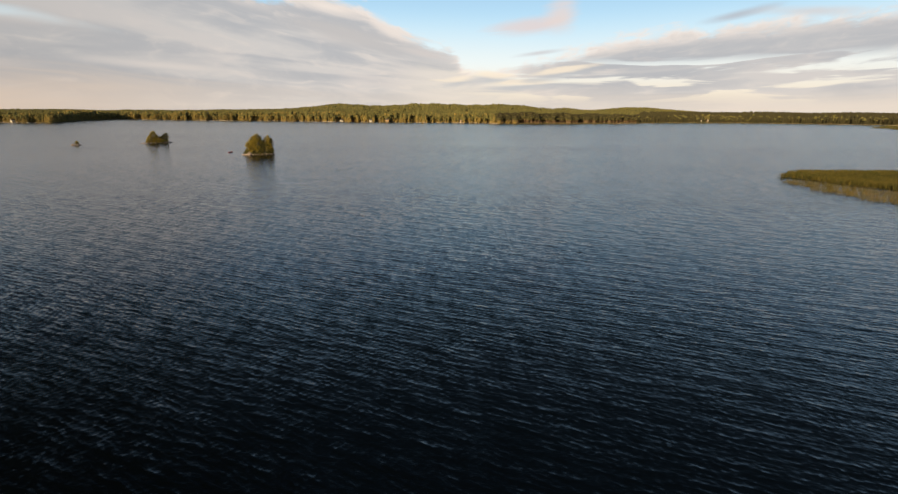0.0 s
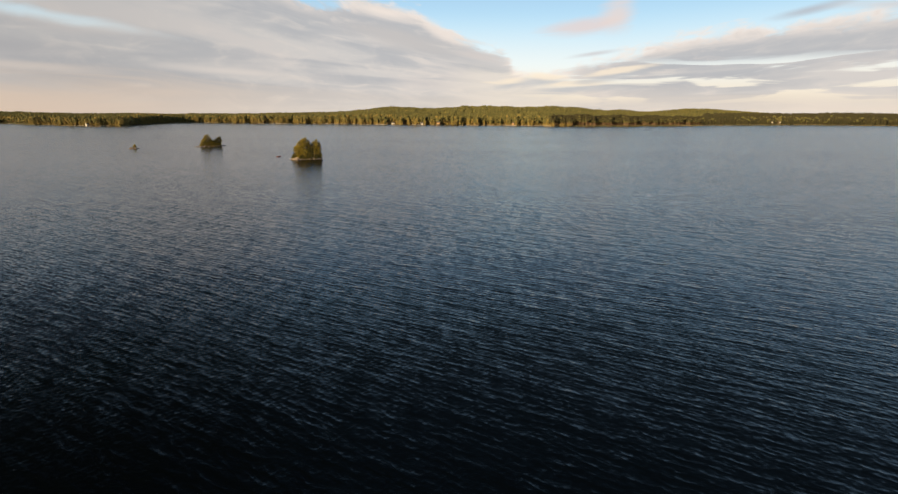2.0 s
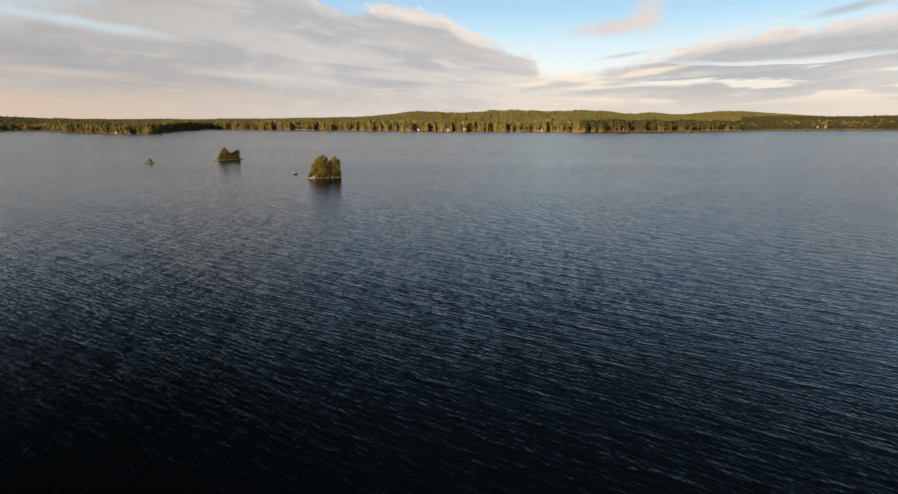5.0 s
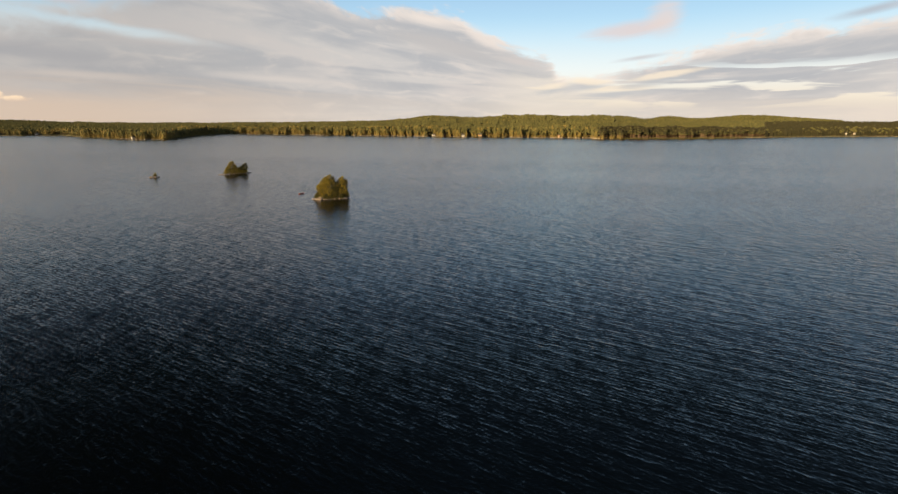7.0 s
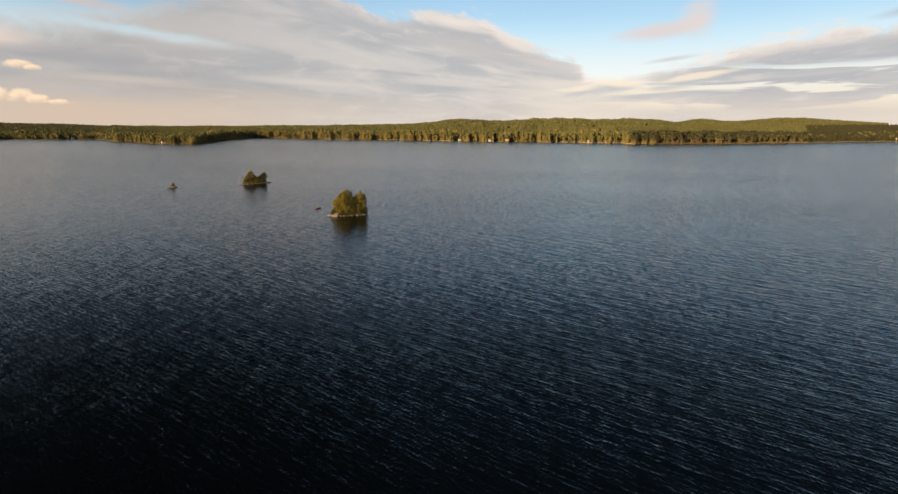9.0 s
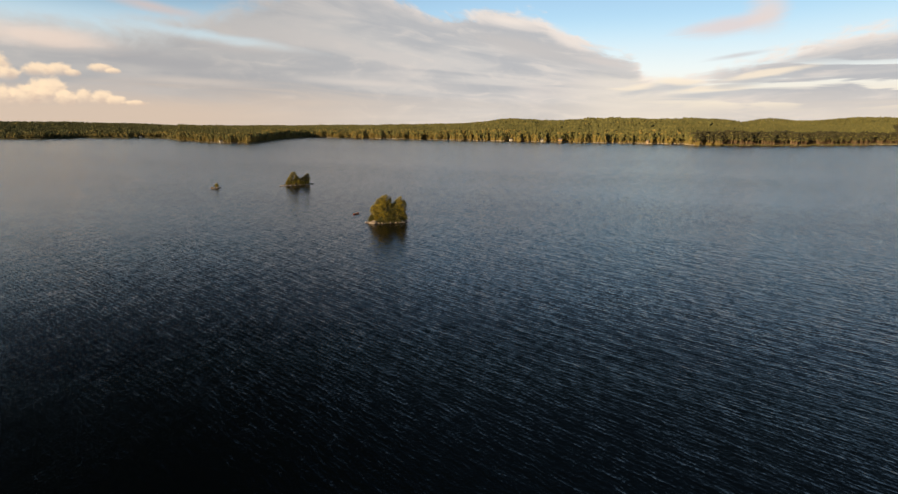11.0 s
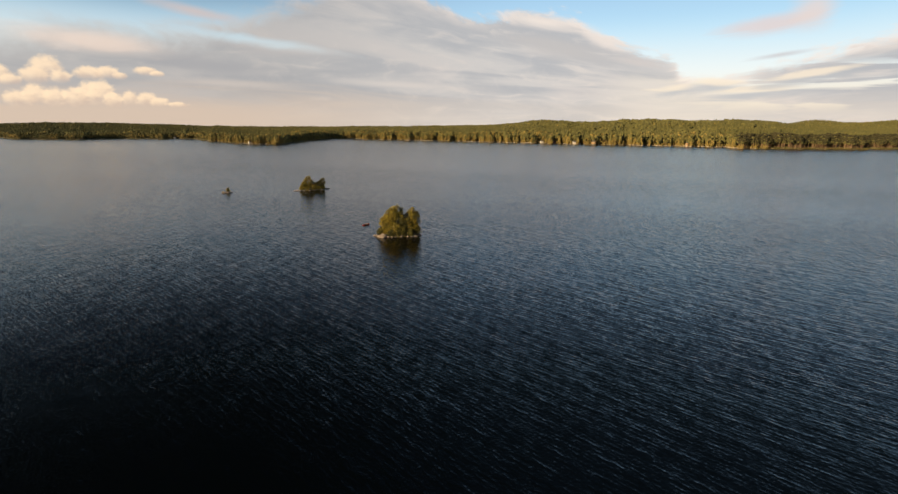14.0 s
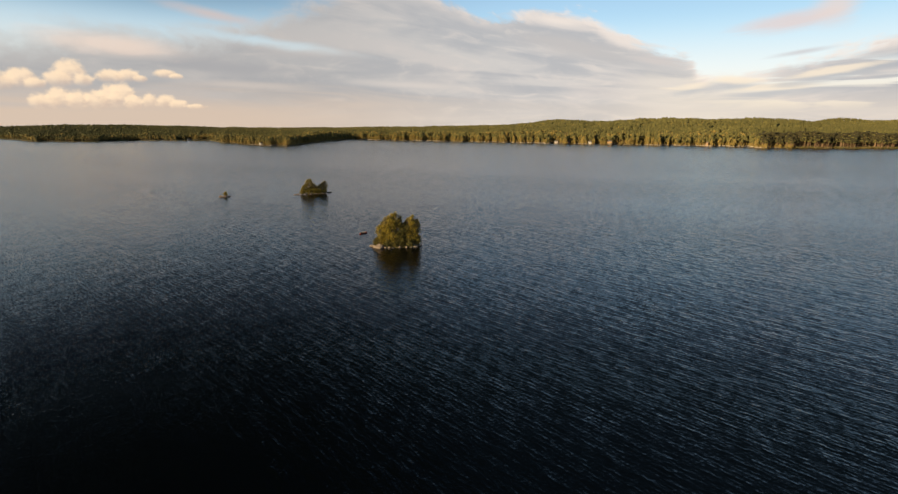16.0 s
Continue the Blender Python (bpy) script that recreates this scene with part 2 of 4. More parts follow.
def paint_water(k, s):
    p = place(k)
    x, y, _ = k.parts(p)

    def train(deg, length, crest, seed, warp):
        """The slope of one wave train: waves of that length and crest width, running along deg."""
        c, n = math.cos(radians(deg)), math.sin(radians(deg))
        u = k.add(k.mul(x, c), k.mul(y, n))
        v = k.sub(k.mul(y, c), k.mul(x, n))
        bend = k.noise(k.vec(k.mul(u, 1 / crest), k.mul(v, 0.35 / length), seed), 1.0, 2.0, 0.5)
        phase = k.add(k.mul(v, 6.2832 / length), k.mul(bend, warp))
        wave = k.math("SINE", phase)
        # steeper fronts than backs
        wave = k.add(wave, k.mul(k.math("SINE", k.mul(phase, 2.0)), 0.5))
        wave = k.add(wave, k.mul(k.math("SINE", k.mul(phase, 3.0)), 0.25))
        size = k.step(k.noise(k.vec(k.mul(u, 0.5 / crest), k.mul(v, 0.2 / length), seed + 4.0), 1.0, 1.0), 0.3, 0.7, 0.4, 1.3)
        return k.mul(wave, size), (-n, c)

    gust = k.step(k.noise(k.vec(k.mul(x, 0.0018), k.mul(y, 0.0075), 2.0), 1.0, 4.0, 0.6), 0.3, 0.7, 0.76, 1.18)
    gust = k.mul(gust, k.step(k.noise(k.vec(k.mul(x, 0.05), k.mul(y, 0.09), 6.0), 1.0, 2.0, 0.6), 0.3, 0.7, 0.93, 1.07))
    # groups of higher waves, a few metres across
    gust = k.mul(gust, k.step(k.noise(k.vec(k.mul(x, 0.28), k.mul(y, 0.13), 8.0), 1.0, 3.0, 0.65), 0.28, 0.72, 0.88, 1.12))
    # a calmer lane lies between windier reaches
    off_lane = k.math("ABSOLUTE", k.add(k.add(x, 25.0), k.mul(y, 0.22)))
    gust = k.mul(gust, k.step(off_lane, 40.0, 300.0, 1.0, 1.5))
    sx, sy = 0.0, 0.0
    for deg, length, crest, seed, warp, steep in WAVES:
        w, (wx, wy) = train(deg, length, crest, seed, warp)
        w = k.mul(w, steep)
        sx, sy = k.add(sx, k.mul(w, wx)), k.add(sy, k.mul(w, wy))
    n = k.node("ShaderNodeTexNoise")
    k.put(n.inputs["Vector"], k.vec(k.mul(x, 2.0), k.mul(y, 3.4), 0.0))
    n.inputs["Scale"].default_value, n.inputs["Detail"].default_value = 1.0, 4.0
    cx, cy, _ = k.parts(n.outputs["Color"])
    sx = k.add(sx, k.mul(k.sub(cx, 0.5), CHOP * 0.9))
    sy = k.add(sy, k.mul(k.sub(cy, 0.5), CHOP))
    # broad uneven heave between the wave trains
    heave = k.noise(k.vec(k.mul(x, 0.75), k.mul(y, 0.26), 3.0), 1.0, 2.0, 0.6)
    sy = k.add(sy, k.mul(k.sub(heave, 0.5), HEAVE))
    swell = k.noise(k.vec(k.add(k.mul(x, 0.30), k.mul(y, 0.06)), k.mul(y, 0.085), 5.0), 1.0, 3.0, 0.6)
    sy = k.add(sy, k.mul(k.sub(swell, 0.5), HEAVE * 0.7))
    k.put(s["Normal"], k.vmath("NORMALIZE", k.vec(k.mul(sx, gust), k.mul(sy, gust), 1.0)))
    s["Base Color"].default_value = (0.0012, 0.0022, 0.0030, 1)
    s["Roughness"].default_value = 0.17
    s["IOR"].default_value = 1.333


# direction of the crests, wave length, crest width, seed, bending, steepness
WAVES = [(-24, 0.72, 1.3, 1.0, 6.5, 0.043), (-36, 0.50, 0.95, 5.0, 6.5, 0.036), (-14, 1.0, 1.5, 9.0, 6.5, 0.035), (-28, 1.5, 1.9, 12.0, 6.5, 0.026),
         (-18, 2.3, 2.4, 15.0, 6.5, 0.022), (-30, 3.8, 3.4, 23.0, 6.5, 0.020), (47, 0.55, 0.9, 14.0, 7.0, 0.027), (-80, 0.62, 1.0, 19.0, 7.0, 0.029)]
CHOP, HEAVE = 0.28, 0.15
WATER = material("lake_water", paint_water)
CONIFER = mottled("conifer_needles", (0.055, 0.055, 0.020), (0.096, 0.089, 0.031), 0.02, 0.9, 0, (0.30, 0.70), 0.08)
# conifer needles darkened for the shade lying over the right-hand shore
SHADED_SPRUCE = mottled("shaded_spruce_needles", (0.024, 0.023, 0.011), (0.044, 0.039, 0.017), 0.02, 0.9, 0, (0.30, 0.70), 0.10)
PINE = mottled("pine_needles", (0.076, 0.074, 0.025), (0.128, 0.116, 0.038), 0.02, 0.9, 0, (0.30, 0.70), 0.08)
BIRCH = mottled("birch_leaves_far", (0.130, 0.101, 0.030), (0.240, 0.175, 0.050), 0.02, 0.85, 0, (0.30, 0.70), 0.14)
TRUNK = mottled("far_bark", (0.09, 0.055, 0.032), (0.22, 0.15, 0.09), 0.05, 0.9, 0, (0.3, 0.7), 0.6)
FLOOR = mottled("forest_floor", (0.055, 0.054, 0.020), (0.10, 0.092, 0.034), 0.02, 0.95, 0.0)
ROCK = mottled("granite", (0.14, 0.11, 0.088), (0.34, 0.275, 0.22), 0.8, 0.8, 0.06)
PALE_ROCK = mottled("weathered_granite", (0.22, 0.18, 0.14), (0.46, 0.40, 0.33), 0.4, 0.85, 0, (0.3, 0.7), 0.3)
DARK_ROCK = mottled("wet_granite", (0.06, 0.05, 0.04), (0.20, 0.17, 0.14), 0.8, 0.55, 0.06)
SOIL = mottled("islet_soil", (0.035, 0.030, 0.015), (0.12, 0.10, 0.045), 0.9, 0.95, 0.05)
LEAF = mottled("alder_leaves", (0.082, 0.070, 0.010), (0.290, 0.215, 0.024), 0.7, 0.7, 0, (0.38, 0.62), 0.25)
# darker copy of LEAF; on the large islet it stands for shaded foliage
LEAF_DARK_SHADED = mottled("dark_shaded_alder_leaves", (0.032, 0.035, 0.008), (0.120, 0.098, 0.017), 0.7, 0.7, 0, (0.38, 0.62), 0.25)
BARK = mottled("pale_bark", (0.11, 0.085, 0.06), (0.42, 0.36, 0.28), 2.5, 0.9, 0.02)
REED = mottled("green_reed", (0.030, 0.037, 0.006), (0.090, 0.072, 0.012), 0.05, 0.8, 0, (0.35, 0.65), 0.25)
STRAW = mottled("old_reed", (0.07, 0.055, 0.016), (0.16, 0.12, 0.036), 0.1, 0.7, 0, (0.3, 0.7), 0.5)
RED_PAINT = mottled("worn_red_paint", (0.15, 0.018, 0.014), (0.29, 0.036, 0.026), 3.0, 0.45, 0.004)
GREY_WOOD = mottled("grey_boards", (0.16, 0.13, 0.10), (0.34, 0.29, 0.24), 4.0, 0.8, 0.004)
WHITE_PAINT = mottled("white_boards", (0.50, 0.46, 0.40), (0.68, 0.64, 0.58), 0.8, 0.6, 0.01)
OCHRE_PAINT = mottled("ochre_boards", (0.42, 0.24, 0.08), (0.55, 0.34, 0.13), 0.8, 0.7, 0.01)
RUST_PAINT = mottled("falun_red_boards", (0.20, 0.035, 0.02), (0.30, 0.06, 0.035), 0.8, 0.8, 0.01)
ROOF = mottled("roof_felt", (0.06, 0.055, 0.05), (0.14, 0.12, 0.11), 0.8, 0.8, 0.01)
PANE = mottled("dark_window_pane", (0.02, 0.025, 0.03), (0.05, 0.055, 0.06), 0.8, 0.08)
SAND = mottled("shore_sand", (0.22, 0.17, 0.11), (0.42, 0.35, 0.25), 0.06, 0.9)

# ------------------------------------------------------------------ building helpers


def part(name, bm, mat, parent=None, label="", smooth=False):
    """Link a bmesh as one mesh object under a thing or a part."""
    me = bpy.data.meshes.new(name)
    bm.to_mesh(me)
    bm.free()
    me.materials.append(mat)
    if smooth:
        me.shade_smooth()
    ob = new(name, me)
    if parent is not None:
        ob.parent = parent
    if label:
        ob["label"] = label
    return ob


def raw_mesh(name, verts, tris, mats, index=None):
    """One object from arrays of vertices and triangles."""
    me = bpy.data.meshes.new(name)
    me.vertices.add(len(verts))
    me.vertices.foreach_set("co", np.asarray(verts, np.float32).ravel())
    me.loops.add(len(tris) * 3)
    me.loops.foreach_set("vertex_index", np.asarray(tris, np.int32).ravel())
    me.polygons.add(len(tris))
    me.polygons.foreach_set("loop_start", np.arange(0, len(tris) * 3, 3, dtype=np.int32))
    for m in mats:
        me.materials.append(m)
    if index is not None:
        me.polygons.foreach_set("material_index", np.asarray(index, np.int32))
    me.update(calc_edges=True)
    me.validate()
    return new(name, me)


def box(bm, size, at, turn=0.0):
    m = Matrix.Translation(at) @ Matrix.Rotation(turn, 4, "Z") @ Matrix.Diagonal((*size, 1))
    return bmesh.ops.create_cube(bm, size=1.0, matrix=m)["verts"]


def limb(bm, a, b, ra, rb, sides=7, bend=0.0, steps=4, rng=random):
    """A tapered, slightly bent stem from a to b."""
    a, b = Vector(a), Vector(b)
    axis = (b - a).normalized()
    side = axis.orthogonal().normalized()
    other = axis.cross(side)
    off = Vector((rng.uniform(-1, 1), rng.uniform(-1, 1), 0)) * bend
    rings, points = [], []
    for i in range(steps + 1):
        f = i / steps
        c = a.lerp(b, f) + off * math.sin(f * math.pi)
        points.append(c)
        r = ra + (rb - ra) * f
        rings.append([bm.verts.new(c + (side * math.cos(q) + other * math.sin(q)) * r)
                      for q in (2 * math.pi * j / sides for j in range(sides))])
    for lo, hi in zip(rings, rings[1:]):
        for j in range(sides):
            bm.faces.new((lo[j], lo[(j + 1) % sides], hi[(j + 1) % sides], hi[j]))
    bm.faces.new(rings[-1])
    return points


# ------------------------------------------------------------------ lake and land
HUB = (0.0, 60.0)                  # azimuths of the shore are taken from here

# azimuth and distance of the water's edge; unseen past 46, for the reed-shading wood
SHORE = [(-180, 170), (-150, 260), (-125, 700), (-100, 1500), (-75, 1900), (-64, 1960), (-61.5, 1560), (-57.5, 1440), (-54.5, 1480), (-51, 1415), (-48, 1390),
         (-46.3, 1200), (-43, 1030), (-40.2, 980), (-39.4, 1000), (-37.6, 1140), (-34.8, 1288), (-33.2, 1295), (-30.5, 1235),
         (-27, 1170), (-20, 1085), (-15, 1030), (-10, 990), (-5, 975), (0, 960), (4.5, 953), (5.8, 915), (8, 932),
         (13, 965), (18, 1040), (24, 1190), (30, 1320), (38, 1370), (46, 1340), (50, 1000), (54, 420), (60, 215), (68, 140),
         (76, 108), (90, 98), (112, 104), (140, 140), (180, 170)]
# azimuth and rise of the land well behind the shore
RISE = [(-180, 12), (-100, 14), (-66, 16), (-60, 18), (-51, 17), (-45, 5), (-35, 2), (-28, 1.5), (-21, 7), (-13, 14), (0, 14), (8, 9),
        (16, 6.5), (24, 8), (42, 9), (80, 12), (180, 12)]
# hills: azimuth, distance, half width across, half depth, height
HILLS = [(-12.3, 1980, 110, 260, 17), (-2.0, 1780, 190, 300, 18), (7.0, 1560, 120, 260, 16), (20.0, 3900, 330, 500, 38),
         (12.6, 4200, 150, 300, 34), (-58.5, 2500, 200, 300, 6), (-37.0, 1240, 60, 160, 4)]


def spline(table, v):
    xs, ys = zip(*table)
    return np.interp(v, xs, ys)


def shore_at(az):
    az = np.asarray(az, float)
    wrapped = spline(SHORE, az)
    jag = 9 * np.sin(az * 2.9 + 1) + 6 * np.sin(az * 7.1) + 3.5 * np.sin(az * 17.3 + 2) + 2 * np.sin(az * 41.0)
    return wrapped + jag * np.clip(wrapped / 900, 0.2, 1)


def polar(az, r):
    a = np.radians(az)
    return HUB[0] + r * np.sin(a), HUB[1] + r * np.cos(a)


def land_height(az, r):
    """The height of the ground above the lake."""
    az, r = np.asarray(az, float), np.asarray(r, float)
    s = r - shore_at(az)
    f = np.clip(s / 750, 0, 1)
    z = np.where(s < 0, np.maximum(s * 0.12, -3.0), np.minimum(s * 0.10, 1.4) + spline(RISE, az) * f * f * (3 - 2 * f))
    x, y = polar(az, r)
    for haz, hr, w, d, top in HILLS:
        hx, hy = polar(haz, hr)
        ca, sa = math.cos(radians(haz)), math.sin(radians(haz))
        across, along = (x - hx) * ca - (y - hy) * sa, (x - hx) * sa + (y - hy) * ca
        z = z + np.where(s > 0, top * np.exp(-(across / w) ** 2 - (along / d) ** 2) * np.clip(s / 150, 0, 1), 0)
    return z + np.where(s > 30, 1.2 * np.sin(x * 0.013) * np.sin(y * 0.011 + 1), 0)


def build_land():
    az = np.concatenate([np.arange(-180, -75, 1.5), np.arange(-75, 55, 0.2), np.arange(55, 180, 1.5)])
    steps = np.array([-60, -12, -3, 0, 2, 5, 9, 15, 25, 45, 80, 130, 200, 300, 420, 560, 720, 900, 1150, 1450, 1800, 2300, 2800, 3300])
    A, S = np.meshgrid(az, steps, indexing="ij")
    R = np.minimum(np.maximum(shore_at(A) + S, 60), 4600)
    X, Y = polar(A, R)
    Z = land_height(A, R)
    verts = np.stack([X, Y, Z], -1).reshape(-1, 3)
    n, m = A.shape
    i, j = np.meshgrid(np.arange(n), np.arange(m - 1), indexing="ij")
    a, b = (i * m + j).ravel(), (((i + 1) % n) * m + j).ravel()
    tris = np.concatenate([np.stack([a, a + 1, b], -1), np.stack([b, a + 1, b + 1], -1)])
    strip = np.tile((j.ravel() < 4).astype(int), 2)
    land = raw_mesh("ground", verts, tris, [FLOOR, SAND], strip)
    tagged(land, "low wooded land and hills round the lake", "ground", kind="structure")
    land.data.shade_smooth()


def build_lake():
    bm = bmesh.new()
    bmesh.ops.create_grid(bm, x_segments=8, y_segments=8, size=4700)
    lake = part("water", bm, WATER)
    tagged(lake, "dark rippled lake water under an evening sky", "lake", kind="structure")


build_lake()
build_land()

# ------------------------------------------------------------------ far woods
rng = np.random.default_rng(7)
ICO_V = np.array([(math.cos(a) * c, math.sin(a) * c, h) for a, c, h in
                  [(0, 0, 1)] + [(2 * math.pi * i / 5, 0.894, 0.447) for i in range(5)]
                  + [(2 * math.pi * (i + 0.5) / 5, 0.894, -0.447) for i in range(5)] + [(0, 0, -1)]])
ICO_F = np.array([(0, 1 + i, 1 + (i + 1) % 5) for i in range(5)] + [(1 + i, 6 + i, 1 + (i + 1) % 5) for i in range(5)]
                 + [(1 + (i + 1) % 5, 6 + i, 6 + (i + 1) % 5) for i in range(5)] + [(11, 6 + (i + 1) % 5, 6 + i) for i in range(5)])


OCT_V = np.array([(1, 0, 0), (0, 1, 0), (-1, 0, 0), (0, -1, 0), (0, 0, 1), (0, 0, -0.55)], float)
OCT_F = np.array([(i, (i + 1) % 4, 4) for i in range(4)] + [((i + 1) % 4, i, 5) for i in range(4)])


class Kit:
    """Gathers the triangles of one tree, one unit high."""

    def __init__(self):
        self.v, self.f, self.m = [], [], []

    def put(self, v, f, m):
        self.f.append(np.asarray(f) + sum(map(len, self.v)))
        self.v.append(np.asarray(v, float))
        self.m.append(np.full(len(f), m))
        return self

    def done(self):
        return np.concatenate(self.v), np.concatenate(self.f), np.concatenate(self.m)

    def stem(self, h, r, lean=0.0, m=3):
        q = np.arange(4) * math.pi / 2
        lo = np.stack([np.cos(q) * r, np.sin(q) * r, np.full(4, -0.03)], -1)
        hi = np.stack([np.cos(q) * r * 0.4 + lean, np.sin(q) * r * 0.4, np.full(4, h)], -1)
        f = [t for i in range(4) for t in ((i, (i + 1) % 4, 4 + i), ((i + 1) % 4, 4 + (i + 1) % 4, 4 + i))]
        return self.put(np.concatenate([lo, hi]), f, m)

    def lump(self, at, size, m):
        v = OCT_V * rng.uniform(0.75, 1.3, (6, 1)) * size + at
        return self.put(v, OCT_F, m)

    def skirt(self, z0, z1, r, m, sides=9):
        q = np.arange(sides) * 2 * math.pi / sides + rng.uniform(0, 1)
        rad = r * np.where(np.arange(sides) % 2, 1.0, 0.55) * rng.uniform(0.8, 1.2, sides)
        ring = np.stack([np.cos(q) * rad, np.sin(q) * rad, z0 + rng.uniform(-0.03, 0.03, sides)], -1)
        v = np.concatenate([ring, [(0, 0, z1)]])
        f = [(i, (i + 1) % sides, sides) for i in range(sides)]
        return self.put(v, f, m)


def spruce(tiers=5):
    k = Kit().stem(0.5, 0.012)
    for i in range(tiers):
        f = i / tiers
        k.skirt(0.10 + 0.82 * f, 0.10 + 0.82 * f + 0.36 - 0.12 * f, (0.165 - 0.125 * f) * rng.uniform(0.9, 1.15), 0)
    return k.done()


def pine(bits=5):
    k = Kit().stem(0.9, 0.016, rng.uniform(-0.03, 0.03))
    for i in range(bits):
        z = rng.uniform(0.52, 0.93)
        q, d = rng.uniform(0, 6.28), 0.10 * (1.15 - z) / 0.5
        k.lump((math.cos(q) * d, math.sin(q) * d, z), np.array([0.12, 0.12, 0.13]) * rng.uniform(0.75, 1.15), 1)
    return k.done()


def birch(bits=8, low=0.08, lump=0.115):
    k = Kit().stem(0.7, 0.014, rng.uniform(-0.03, 0.03))
    for i in range(bits):
        z = low + (0.93 - low) * (i + rng.uniform(0, 1)) / bits
        wide = 0.16 * math.sin(math.pi * min(1, max(0.12, (z - low + 0.14) / (1.08 - low)))) + 0.02
        q = rng.uniform(0, 6.28)
        k.lump((math.cos(q) * wide * 0.75, math.sin(q) * wide * 0.75, z),
               np.array([lump, lump, lump * 1.5]) * rng.uniform(0.75, 1.2), 2)
    return k.done()


NEAR = [spruce() for _ in range(7)], [pine(8) for _ in range(7)], [birch(11, 0.08, 0.088) for _ in range(8)]
FAR = [spruce(3) for _ in range(5)], [pine(4) for _ in range(5)], [birch(5, 0.3) for _ in range(5)]


def treetop(kind):
    """A tree of which only the upper crown shows above its neighbours."""
    k = Kit()
    if kind == 0:
        k.skirt(0.25, 1.0, 0.15, 0, 7).skirt(0.05, 0.6, 0.17, 0, 5)
    else:
        k.lump((0, 0, 0.72), np.array([0.15, 0.15, 0.26]), kind).lump((0.05, 0.03, 0.5), np.array([0.16, 0.16, 0.2]), kind)
    return k.done()


def bare_pine(bits=6):
    """A tall pine whose lower trunk stands bare."""
    k = Kit().stem(0.92, 0.02, rng.uniform(-0.03, 0.03))
    for i in range(bits):
        z = 0.58 + 0.36 * (i + rng.uniform(0, 1)) / bits
        q, d = rng.uniform(0, 6.28), 0.09 * (1.2 - z) / 0.5
        k.lump((math.cos(q) * d, math.sin(q) * d, z), np.array([0.12, 0.12, 0.09]) * rng.uniform(0.75, 1.15), 0 if i % 3 else 1)
    return k.done()


BARE = tuple([bare_pine() for _ in range(7)] for kind in range(2)) + ([birch(7, 0.3) for _ in range(4)],)
LAST = tuple([treetop(kind) for _ in range(5)] for kind in range(3))


# the clearings round the cottages: azimuth, half width, depth behind the shore
CLEARINGS = [(-42.6, 0.20, 10), (-12.6, 0.20, 10), (-11.4, 0.12, 10), (-9.3, 0.16, 10), (-7.4, 0.20, 10), (1.3, 0.18, 10),
             (27.2, 0.10, 22), (27.9, 0.07, 22), (-49.6, 0.15, 9)]


